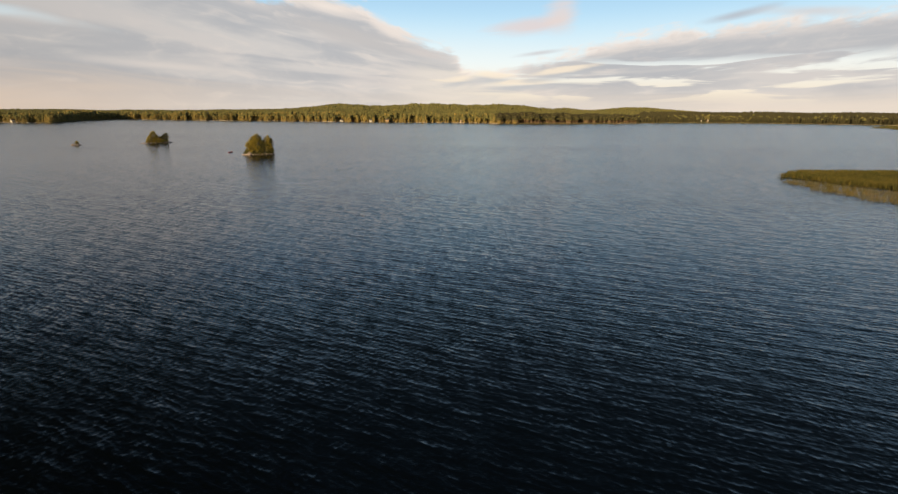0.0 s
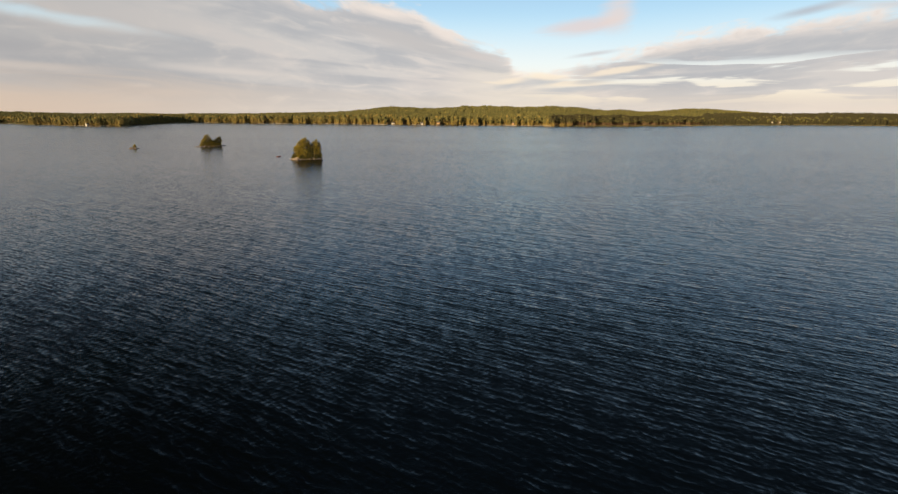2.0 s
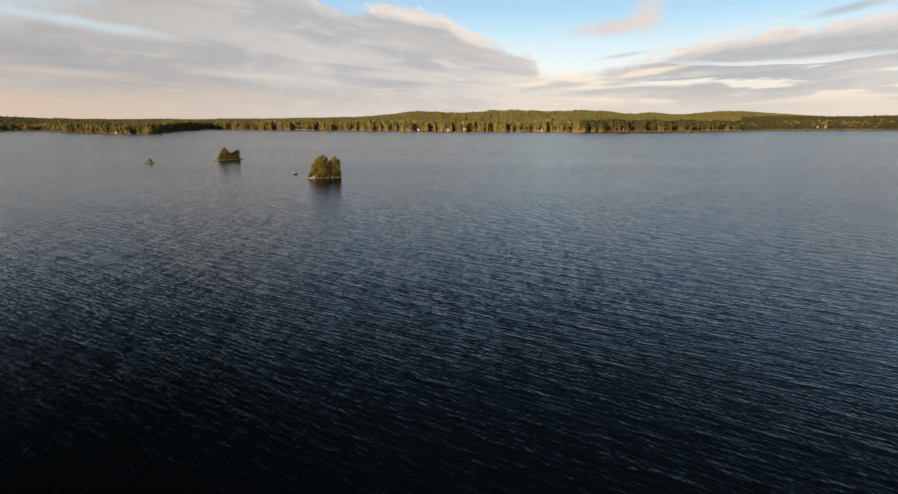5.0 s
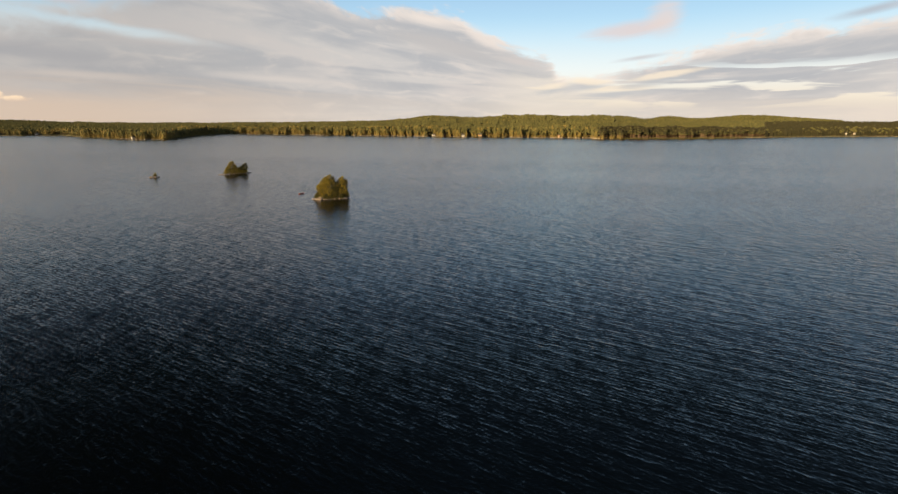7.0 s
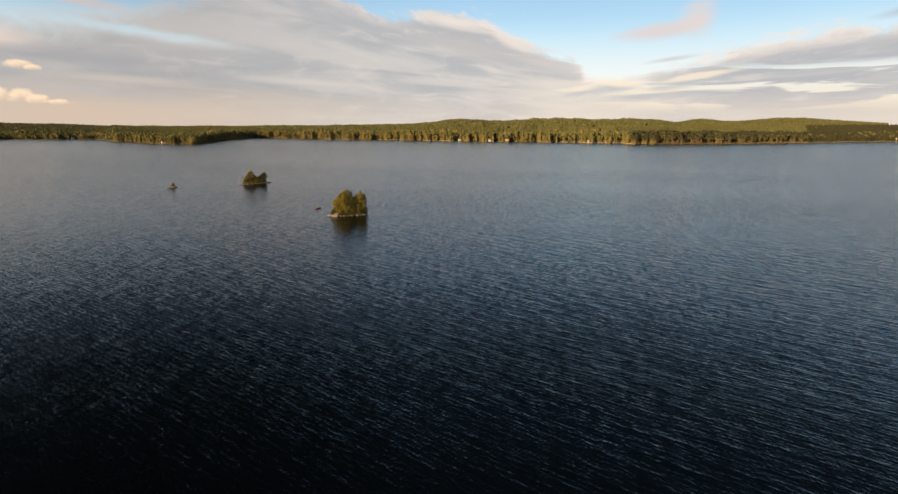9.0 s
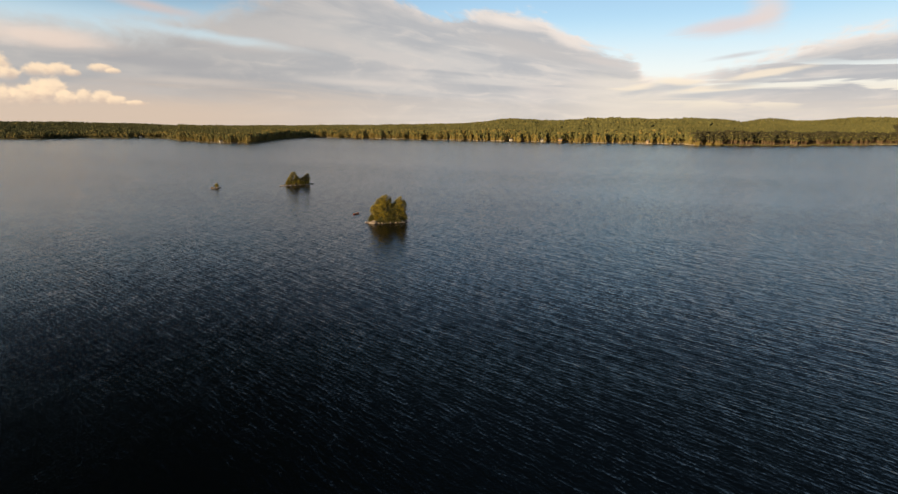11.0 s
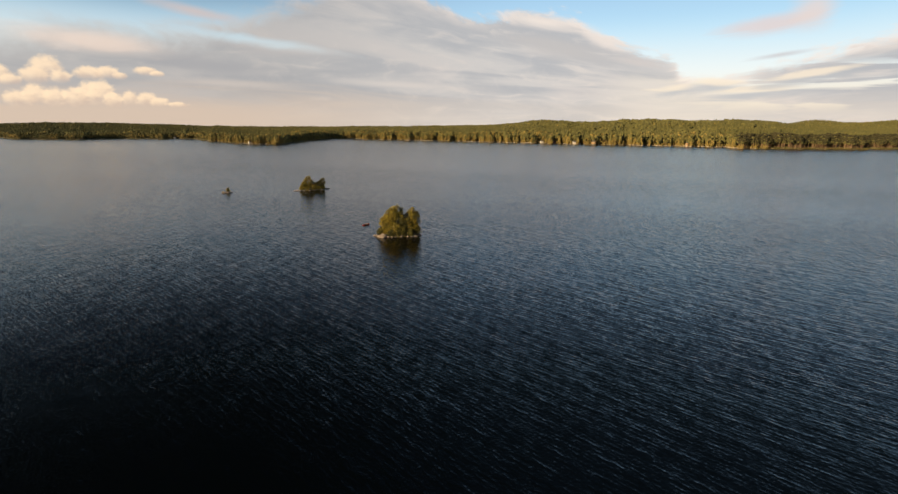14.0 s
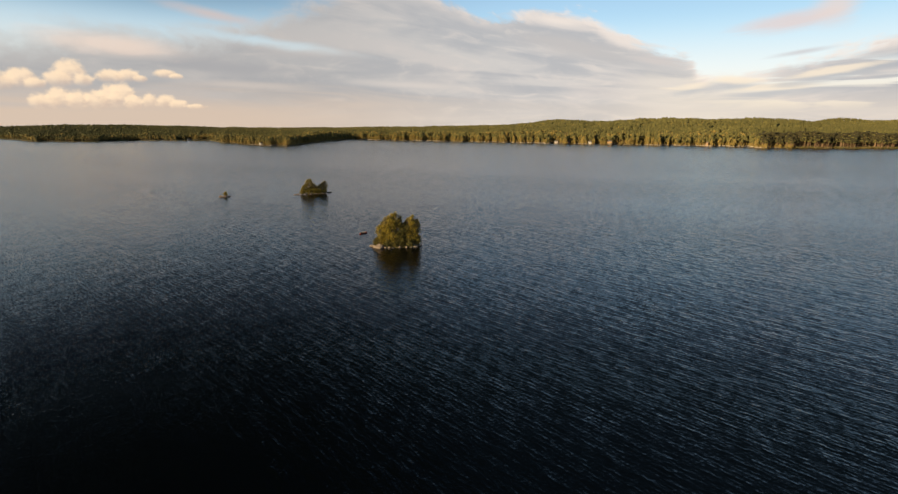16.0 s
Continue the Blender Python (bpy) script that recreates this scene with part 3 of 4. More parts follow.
def plant(name, label, az0, az1, bands, mix_of, tall=(13.0, 18.5), leafy_edge=0.26, spruce_mat=None):
    """Woods on the land between two azimuths. bands: from and to behind the shore, spacing, near kit or far kit, width."""
    vs, fs, ms, count = [], [], [], 0
    for s0, s1, gap, kits, wide in bands:
        mid = radians(az1 - az0) * (float(np.mean(shore_at(np.linspace(az0, az1, 9)))) + (s0 + s1) / 2)
        n = int(mid * (s1 - s0) / gap ** 2)
        az = rng.uniform(az0, az1, n)
        r = shore_at(az) + rng.uniform(s0, s1, n)
        free = np.ones(n, bool)
        for c, half, deep in CLEARINGS:
            free &= (np.abs(az - c) > half) | (r - shore_at(az) > deep)
        az, r = az[free], r[free]
        n = len(az)
        x, y = polar(az, r)
        z = land_height(az, r)
        edge = np.clip((r - shore_at(az)) / 40, 0, 1)
        stand_noise = np.sin(x * 0.021 + 1.3) * np.sin(y * 0.017) + 0.6 * np.sin(x * 0.057 + y * 0.03) + rng.normal(0, 0.35, n)
        spr, pin = mix_of
        pick = rng.uniform(0, 1, n) + 0.14 * stand_noise + leafy_edge * (1 - edge) - 0.34 * np.clip((r - shore_at(az) - 60) / 160, 0, 1)
        kind = np.where(pick < spr, 0, np.where(pick < spr + pin, 1, 2))
        for which in range(3):
            for t, (v, f, m) in enumerate(kits[which]):
                sel = np.nonzero((kind == which) & (np.arange(n) % len(kits[which]) == t))[0]
                if not len(sel):
                    continue
                h = rng.uniform(*tall, len(sel)) * np.clip(0.93 + 0.08 * stand_noise[sel] + 0.05 * np.sin(x[sel] * 0.09), 0.7, 1.15) * (0.62 + 0.38 * edge[sel]) * (1.08 if which == 0 else 1.0 if which == 1 else 0.88)
                w = h * rng.uniform(0.85, 1.25, len(sel)) * wide
                q = rng.uniform(0, 6.28, len(sel))
                c, s = np.cos(q)[:, None], np.sin(q)[:, None]
                px = (v[None, :, 0] * c - v[None, :, 1] * s) * w[:, None] + x[sel, None]
                py = (v[None, :, 0] * s + v[None, :, 1] * c) * w[:, None] + y[sel, None]
                pz = v[None, :, 2] * h[:, None] + z[sel, None]
                vs.append(np.stack([px, py, pz], -1).reshape(-1, 3))
                fs.append((f[None] + (np.arange(len(sel)) * len(v))[:, None, None]).reshape(-1, 3) + count)
                ms.append(np.tile(m, len(sel)))
                count += len(sel) * len(v)
    woods = raw_mesh(name, np.concatenate(vs), np.concatenate(fs), [spruce_mat or CONIFER, PINE, BIRCH, TRUNK], np.concatenate(ms))
    woods.data.shade_smooth()
    return tagged(woods, label, "forest", kind="stuff")


FRONT = (3, 42, 3.5, NEAR, 1.3)
SECOND = (42, 170, 5.6, FAR, 1.75)
BACK = (170, 520, 5.6, LAST, 2.1)
HIGH = (520, 1250, 8.2, LAST, 2.7)
BEYOND = (1250, 2000, 13.0, LAST, 1.8)
plant("cape_woods", "mixed birch and pine wood on a low cape", -46.6, -33.4, [FRONT, SECOND, BACK, HIGH, BEYOND], (0.20, 0.32), (11.5, 16.5))
plant("bay_woods", "distant mixed forest round a bay", -70, -46.6, [(4, 42, 4.6, FAR, 1.5), (42, 170, 6.8, FAR, 2.0), (170, 520, 7, LAST, 2.6),
                                                                     (520, 1100, 10, LAST, 3.0)], (0.50, 0.30), (10.0, 15.0))
plant("shore_woods", "sunlit birch and pine forest along the far shore", -33.4, -14, [FRONT, SECOND, BACK, HIGH, BEYOND], (0.22, 0.34))
plant("hill_woods", "forested hill above the far shore", -14, 5.4, [FRONT, SECOND, BACK, HIGH], (0.28, 0.38))
# shade on the front rows is painted into their needles
plant("spruce_woods", "spruce and bare-stemmed pine forest on the far shore, darkened for shade", 5.4, 21, [(3, 42, 3.9, BARE, 1.3), (42, 110, 5.2, BARE, 1.5)], (1.1, 0.3),
      leafy_edge=0.0, spruce_mat=SHADED_SPRUCE)
plant("upland_woods", "olive-green forest on rising ground behind the shore", 5.4, 21, [(110, 170, 5.6, FAR, 1.75), BACK, HIGH], (0.62, 0.36), leafy_edge=0.0)
# this shore's shade is in the needle colour as well
plant("point_woods", "mixed forest along the distant shore, darkened for shade", 21, 50, [(4, 42, 4.6, FAR, 1.5), (42, 170, 6.8, FAR, 2.0), (170, 520, 7, LAST, 2.6),
                                                                           (520, 1000, 10, LAST, 3.0)], (0.84, 0.5), leafy_edge=0.0, spruce_mat=SHADED_SPRUCE)
SHRUB = tuple([birch(6, 0.05, 0.16) for _ in range(6)] for _ in range(3))
plant("shore_thicket", "sunlit alder and willow thicket along the waterline", -46.6, 8.0, [(1.5, 9, 2.6, SHRUB, 1.3), (9, 34, 4.0, SHRUB, 1.1)], (0.0, 0.10), (3.5, 8.0))
# unseen wood, added so that its shadow falls on the reed bed
plant("reed_shade_woods", "unseen spruce and pine wood added on the near shore to shade the reeds", 61, 140, [(3, 45, 4.4, FAR, 1.2)], (0.5, 0.3), (15.0, 20.0))
plant("ridge_woods", "wooded ridge far behind the shore", 9, 27, [(1900, 3300, 16, LAST, 1.9)], (0.4, 0.4))



def shore_stones(spans):
    """Pale stones strewn along stretches of the far waterline."""
    vs, fs, count = [], [], 0
    for az0, az1 in spans:
        n = int((az1 - az0) * 34)
        az = rng.uniform(az0, az1, n)
        r = shore_at(az) + rng.uniform(-1.0, 2.5, n)
        x, y = polar(az, r)
        size = rng.uniform(0.35, 1.0, n) * rng.uniform(0.6, 1.2, n)
        v = ICO_V[None] * rng.uniform(0.75, 1.15, (n, 12, 1)) * size[:, None, None] * [1.5, 1.2, 1.0]
        v = v + np.stack([x, y, size * 0.25], -1)[:, None]
        vs.append(v.reshape(-1, 3))
        fs.append((ICO_F[None] + (np.arange(n) * 12)[:, None, None]).reshape(-1, 3) + count)
        count += n * 12
    tagged(raw_mesh("shore_stones", np.concatenate(vs), np.concatenate(fs), [PALE_ROCK]), "pale granite stones strewn along the far waterline", "stones", kind="stuff")


shore_stones([(-43.6, -41.0), (-33.2, -31.0), (-27.5, -24.0), (-21.5, -13.2), (-10.5, -8.8), (-4.0, 5.6)])

# ------------------------------------------------------------------ rocks, trees and bushes of the islets


def rock(name, at, size, turn, mat, label, seed):
    bm = bmesh.new()
    bmesh.ops.create_icosphere(bm, subdivisions=3, radius=1.0)
    r = random.Random(seed)
    off = Vector((r.uniform(0, 50), r.uniform(0, 50), r.uniform(0, 50)))
    cuts = [(Vector((r.uniform(-1, 1), r.uniform(-1, 1), r.uniform(-0.2, 1))).normalized(), r.uniform(0.55, 0.85)) for _ in range(6)]
    for v in bm.verts:
        p = v.co.copy()
        for n, d in cuts:                     # flat cleaved faces
            over = p.dot(n) - d
            if over > 0:
                p -= n * over * 0.85
        p *= 1 + 0.16 * noise.noise(p * 1.6 + off) + 0.06 * noise.noise(p * 5 + off)
        v.co = (p.x * size[0], p.y * size[1], p.z * size[2])
    ob = part(name, bm, mat)
    ob.matrix_basis = pose(*at, 0, 0, turn)
    return tagged(ob, label, "rock")


def islet_ground(name, at, half, turn, top, label, seed, mat=None):
    """A low hump of soil and stones that rises from the water."""
    bm = bmesh.new()
    rings, sides = 10, 48
    off = Vector((seed * 3.1, seed * 1.7, 0))
    grid = []
    for i in range(rings + 1):
        f = i / rings * 1.25
        row = []
        for j in range(sides):
            q = 2 * math.pi * j / sides
            edge = 1 + 0.22 * noise.noise(Vector((math.cos(q) * 1.5, math.sin(q) * 1.5, seed)))
            x, y = math.cos(q) * f * edge * half[0], math.sin(q) * f * edge * half[1]
            z = top * (1 - f ** 2.0) + 0.22 * noise.noise(Vector((x, y, 0)) * 0.8 + off) * (1 if f < 1.1 else 0.4)
            row.append(bm.verts.new((x, y, z if f > 0 else top)))
        grid.append(row)
    for a, b in zip(grid, grid[1:]):
        for j in range(sides):
            bm.faces.new((a[j], b[j], b[(j + 1) % sides], a[(j + 1) % sides]))
    bmesh.ops.remove_doubles(bm, verts=bm.verts[:], dist=1e-4)
    ob = part(name, bm, mat or SOIL, smooth=True)
    ob.matrix_basis = pose(*at, 0, 0, turn)
    return tagged(ob, label, "islet", kind="structure")


def leaf_cloud(centres, radii, per, size, seed):
    """Many small leaf sprays round the tips of the limbs."""
    r = np.random.default_rng(seed)
    centres, radii = np.asarray(centres), np.asarray(radii)
    n = len(centres) * per
    c, rad = np.repeat(centres, per, 0), np.repeat(radii, per, 0)
    d = r.normal(size=(n, 3))
    d /= np.linalg.norm(d, axis=1)[:, None]
    p = c + d * rad * (r.uniform(0.02, 1, n) ** 0.6)[:, None]
    # each spray is a bent diamond of two triangles, facing outwards and up
    a = r.normal(size=(n, 3)) * 0.45 + d + [0, 0, 0.25]
    a /= np.linalg.norm(a, axis=1)[:, None]
    b = np.cross(a, r.normal(size=(n, 3)))
    b /= np.linalg.norm(b, axis=1)[:, None]
    e = np.cross(a, b)
    s = (size * r.uniform(0.6, 1.4, n))[:, None]
    v = np.stack([p - b * s, p + e * s * 0.6 + a * s * 0.2, p + b * s, p - e * s * 0.6 + a * s * 0.2], 1).reshape(-1, 3)
    i = np.arange(n)[:, None] * 4
    return v, np.concatenate([i + [[0, 1, 2]], i + [[0, 2, 3]]])


def tree(name, at, height, spread, label, seed, leaf=LEAF, stems=2, low=0.12, leaves=60, kind="tree", size=0.11):
    """A tree of one or more tapered stems with limbs and a ragged crown of small leaf sprays."""
    r = random.Random(seed)
    root = new(name)
    root.matrix_basis = pose(*at)
    bm, tips, radii = bmesh.new(), [], []
    for s in range(stems):
        q = 2 * math.pi * s / stems + r.uniform(0, 1)
        lean = spread * (0.32 if stems > 1 else 0.08)
        h = height * (1.0 if s == 0 else r.uniform(0.78, 0.95))
        foot = Vector((math.cos(q) * 0.22 * (stems > 1), math.sin(q) * 0.22 * (stems > 1), -0.4))
        head = Vector((math.cos(q) * lean, math.sin(q) * lean, h * 0.93))
        thick = 0.016 * h + 0.02
        line = limb(bm, foot, head, thick, 0.02, 8, 0.25, 7, r)
        tips.append(line[-1])
        radii.append((0.36 * spread, 0.36 * spread, 0.7))
        n = max(7, int(height * 2.6))
        for i in range(n):
            f = low + (0.97 - low) * (i + r.random()) / n
            j = min(int(f * 7), 6)
            base = line[j].lerp(line[j + 1], f * 7 - j)
            q = r.uniform(0, 2 * math.pi)
            g = (f - low) / (1 - low)
            reach = spread * (0.62 + 0.38 * math.sin(math.pi * min(1.0, g * 1.1))) * math.sqrt(1 - 0.92 * max(0.0, (g - 0.35) / 0.65) ** 2) * r.uniform(0.45, 0.95) * 0.8
            tip = base + Vector((math.cos(q) * reach, math.sin(q) * reach, reach * r.uniform(0.15, 0.6)))
            limb(bm, base, tip, thick * 0.35 * (1.1 - f), 0.008, 5, 0.08, 3, r)
            for w in (1.0, 0.55):
                c = base.lerp(tip, w) + Vector((r.uniform(-.2, .2), r.uniform(-.2, .2), r.uniform(-.15, .3)))
                tips.append(c)
                k = r.uniform(0.65, 1.0) * (0.62 + spread * 0.19)
                radii.append((k, k, k * 0.85))
    part("trunk", bm, BARK, root, "pale stems and limbs")
    # the crown closes into an uneven dome
    for i in range(int(15 * spread)):
        q, g = r.uniform(0, 2 * math.pi), r.uniform(0.0, 1.0) ** 0.8
        lift = low * height + 0.3 + (height * 0.97 - low * height - 0.9) * g
        wide = spread * r.uniform(0.55, 0.98) * math.sqrt(max(0.05, 1 - max(0.0, (g - 0.30) / 0.70) ** 2.2)) * (0.8 + 0.2 * min(1.0, g / 0.3))
        tips.append(Vector((math.cos(q) * wide, math.sin(q) * wide, lift)))
        k = r.uniform(0.4, 0.95)
        radii.append((k, k, k * 0.7))
    v, f = leaf_cloud([tuple(t) for t in tips], radii, leaves, size, seed)
    v[:, 2] = np.maximum(v[:, 2], 0.02)
    crown = raw_mesh("crown", v, f, [leaf])
    crown.parent = root
    return tagged(root, label, kind, group="trees of the islets")


def on_islet(origin, across, u, v, z=0.0):
    """u metres along the islet's long side, v behind it."""
    c, s = math.cos(radians(across)), math.sin(radians(across))
    return (origin[0] + u * c - v * s, origin[1] + u * s + v * c, z)


# the large islet: a stony hump with two clumps of alders
BIG, BIG_TURN = (-96.6, 255.6), 28.0
islet_ground("islet", (*BIG, -0.12), (6.9, 3.0), BIG_TURN, 0.75, "stony hump of the largest islet", 1)
GREEN = "leafy olive-green alder on a stony islet"
# rear, right and inner trees get darker leaves to paint the crowns' shaded side
big_trees = [("alder", -2.6, 0.2, 9.2, 2.5, 2, LEAF, 3), ("alder", -1.0, -0.3, 10.5, 2.8, 3, LEAF, 5), ("alder", 0.7, 0.8, 9.3, 2.5, 2, LEAF_DARK_SHADED, 8),
             ("alder", 4.6, 0.0, 9.4, 2.1, 2, LEAF, 13), ("alder", 5.9, 0.7, 8.2, 1.8, 2, LEAF_DARK_SHADED, 21), ("alder", 2.4, 1.6, 7.4, 1.7, 2, LEAF_DARK_SHADED, 34),
             ("alder", -4.1, 0.5, 6.6, 2.1, 2, LEAF, 55), ("alder", 3.4, -0.5, 6.2, 1.6, 2, LEAF_DARK_SHADED, 89), ("alder", 1.5, -0.9, 5.4, 1.7, 2, LEAF_DARK_SHADED, 144)]
for kind, u, v, h, w, stems, leaf, seed in big_trees:
    tree(kind, on_islet(BIG, BIG_TURN, u, v, 0.3), h, w, GREEN if leaf is LEAF else "alder on a stony islet, darkened for its shaded side", seed, leaf, stems)
# shade near the ground is painted by the bushes' darker leaves
for u, v, h, w, seed in [(-5.6, 0.4, 2.6, 1.3, 3), (-2.2, -1.7, 2.2, 1.1, 6), (0.2, -1.8, 2.0, 1.2, 9), (2.0, -1.4, 2.4, 1.2, 12), (6.7, 0.2, 2.8, 1.2, 15),
                         (4.4, -1.7, 1.8, 1.0, 18)]:
    tree("willow_bush", on_islet(BIG, BIG_TURN, u, v, 0.2), h, w, "low willow bush among shore stones, darkened for shade", seed + 100, LEAF_DARK_SHADED, 4, 0.05, 46, "bush", 0.10)
PALE, WET = "pale granite boulder at the water's edge", "dark wet granite stone at the water's edge"
for i, (u, v, a, b, c) in enumerate([(-4.9, -2.3, 1.45, 1.0, 1.15), (-6.9, -0.6, 0.6, 0.5, 0.5), (-7.7, 0.0, 0.35, 0.3, 0.35), (-6.3, -1.7, 0.6, 0.5, 0.5),
                                     (-3.1, -2.5, 0.5, 0.4, 0.3), (-1.9, -2.9, 0.40, 0.3, 0.35), (1.2, -2.7, 0.4, 0.3, 0.5), (3.2, -2.6, 0.4, 0.35, 0.4),
                                     (-4.8, 2.4, 0.8, 0.6, 0.5)]):
    rock("boulder", on_islet(BIG, BIG_TURN, u, v, 0.12), (a, b, c), i * 47, ROCK, PALE, i)
for i, (u, v, a, b, c) in enumerate([(5.9, -2.3, 0.7, 0.5, 0.4), (-0.6, -2.8, 0.7, 0.4, 0.2), (4.6, -2.5, 0.6, 0.5, 0.25), (7.1, -0.9, 0.8, 0.5, 0.35), (7.6, 0.4, 0.5, 0.4, 0.3), (0.0, 3.2, 0.9, 0.7, 0.4)]):
    rock("stone", on_islet(BIG, BIG_TURN, u, v, 0.05), (a, b, c), i * 71, DARK_ROCK, WET, i + 40)

# the middle islet, longer and lower
MID, MID_TURN = (-195.6, 340.4), 52.0
islet_ground("islet", (*MID, -0.12), (7.2, 2.6), MID_TURN, 0.6, "low stony hump of the middle islet", 2)
for kind, u, v, h, w, stems, leaf, seed in [("birch", -2.6, 0.2, 8.0, 2.4, 2, LEAF, 11), ("birch", -4.8, 0.2, 5.2, 2.2, 2, LEAF, 17), ("birch", -0.9, 0.5, 5.4, 2.0, 2, LEAF, 23),
                                            ("alder", 5.2, 0.2, 6.3, 2.4, 2, LEAF_DARK_SHADED, 29), ("alder", 3.4, 0.2, 4.8, 2.0, 2, LEAF_DARK_SHADED, 31), ("birch", 0.9, 0.2, 3.8, 1.8, 2, LEAF, 37)]:
    tree(kind, on_islet(MID, MID_TURN, u, v, 0.25), h, w, "small sunlit birch on a low islet" if leaf is LEAF else "dark green alder on a low islet", seed, leaf, stems)
for u, v, h, w, seed in [(-6.3, -0.4, 2.4, 1.3, 2), (-3.2, -1.3, 2.0, 1.3, 4), (-0.4, -1.2, 2.2, 1.3, 7), (1.6, -0.6, 2.4, 1.3, 10), (2.8, -1.0, 2.0, 1.1, 14), (5.6, -0.3, 2.2, 1.1, 19)]:
    tree("willow_bush", on_islet(MID, MID_TURN, u, v, 0.2), h, w, "low willow bush among shore stones", seed + 200, LEAF, 4, 0.05, 46, "bush", 0.10)
for i, (u, v, a, b, c) in enumerate([(-8.6, -0.5, 1.2, 0.7, 0.45), (-10.2, -0.2, 0.8, 0.5, 0.3), (-7.0, -1.3, 0.9, 0.6, 0.6), (-5.4, -1.8, 0.5, 0.5, 0.4), (-2.6, -2.4, 0.5, 0.4, 0.35),
                                     (0.4, -2.4, 0.6, 0.5, 0.4)]):
    rock("boulder", on_islet(MID, MID_TURN, u, v, 0.1), (a, b, c), i * 53, ROCK, PALE, i + 60)
for i, (u, v, a, b, c) in enumerate([(7.6, 0.2, 1.6, 0.7, 0.4), (9.2, 0.6, 1.0, 0.5, 0.28), (4.4, -2.2, 0.8, 0.5, 0.4)]):
    rock("stone", on_islet(MID, MID_TURN, u, v, 0.05), (a, b, c), i * 20, DARK_ROCK, WET, i + 80)

# the skerry with its single shrub
TINY, TINY_TURN = (-230.6, 312.8), 45.0
islet_ground("islet", (*TINY, -0.12), (2.3, 1.5), TINY_TURN, 0.45, "bare stony skerry in the lake", 3, ROCK)
tree("rowan_bush", on_islet(TINY, TINY_TURN, 0.5, 0.1, 0.2), 2.3, 0.8, "small lone rowan bush on a skerry", 301, LEAF, 3, 0.2, 40, "bush", 0.10)
for i, (u, v, a, b, c) in enumerate([(-1.7, -0.5, 1.2, 0.8, 0.9), (-0.3, -1.0, 0.8, 0.6, 0.8), (0.8, -1.0, 0.9, 0.6, 0.8), (1.9, -0.2, 0.8, 0.5, 0.4), (2.7, 0.2, 0.5, 0.4, 0.25)]):
    rock("boulder", on_islet(TINY, TINY_TURN, u, v, 0.12), (a, b, c), i * 61, ROCK, PALE, i + 90)

# ------------------------------------------------------------------ rowing boat beside the large islet


def rowing_boat(at, turn):
    root = new("rowing_boat")
    root.matrix_basis = pose(*at, 0, 0, turn)
    length, beam, deep = 2.9, 1.15, 0.40

    def half(f):
        """Half beam along the hull, from the transom (0) to the stem (1)."""
        return beam / 2 * (0.80 + 0.20 * math.sin(min(f / 0.45, 1) * math.pi / 2)) * (1 - max(0.0, (f - 0.45) / 0.55) ** 2.2) + 0.02

    bm = bmesh.new()
    stations, ribs = 16, 9
    skins = []
    for inset in (0.0, 0.035):
        grid = []
        for i in range(stations + 1):
            f = i / stations
            w, sheer = half(f) - inset, deep * (1 + 0.35 * f ** 2.5)
            keel = -0.16 + 0.45 * max(0, f - 0.72) + inset
            row = []
            for j in range(ribs):
                q = -1 + 2 * j / (ribs - 1)
                row.append(bm.verts.new(((f - 0.5) * length, w * math.copysign(abs(q) ** 0.75, q), keel + (sheer - 0.16 - keel) * abs(q) ** 2.6)))
            grid.append(row)
        for a, b in zip(grid, grid[1:]):
            for j in range(ribs - 1):
                quad = (a[j], b[j], b[j + 1], a[j + 1])
                bm.faces.new(quad if inset else quad[::-1])
        bm.faces.new(grid[0] if inset == 0 else grid[0][::-1])
        skins.append(grid)
    for j in (0, ribs - 1):
        for i in range(stations):
            bm.faces.new((skins[0][i][j], skins[0][i + 1][j], skins[1][i + 1][j], skins[1][i][j]))
    bmesh.ops.recalc_face_normals(bm, faces=bm.faces[:])
    part("hull", bm, RED_PAINT, root, "worn red clinker hull", True)
    for side in (-1, 1):
        bm = bmesh.new()
        pts = [Vector(((f - 0.5) * length, side * half(f), deep * (1 + 0.35 * f ** 2.5) - 0.14)) for f in (i / 12 for i in range(13))]
        for a, b in zip(pts, pts[1:]):
            limb(bm, a, b, 0.03, 0.03, 6, 0, 1)
        part("gunwale", bm, GREY_WOOD, root, "bare wooden gunwale")
    for f in (0.12, 0.42, 0.68):
        bm = bmesh.new()
        box(bm, (0.24, 2 * half(f) - 0.07, 0.03), ((f - 0.5) * length, 0, 0.24))
        bmesh.ops.bevel(bm, geom=bm.edges[:], offset=0.008, segments=1)
        part("thwart", bm, GREY_WOOD, root, "grey wooden thwart")
    return tagged(root, "small red wooden rowing boat on the lake", "boat")


rowing_boat((-115.6, 266.6, 0.04), 70)

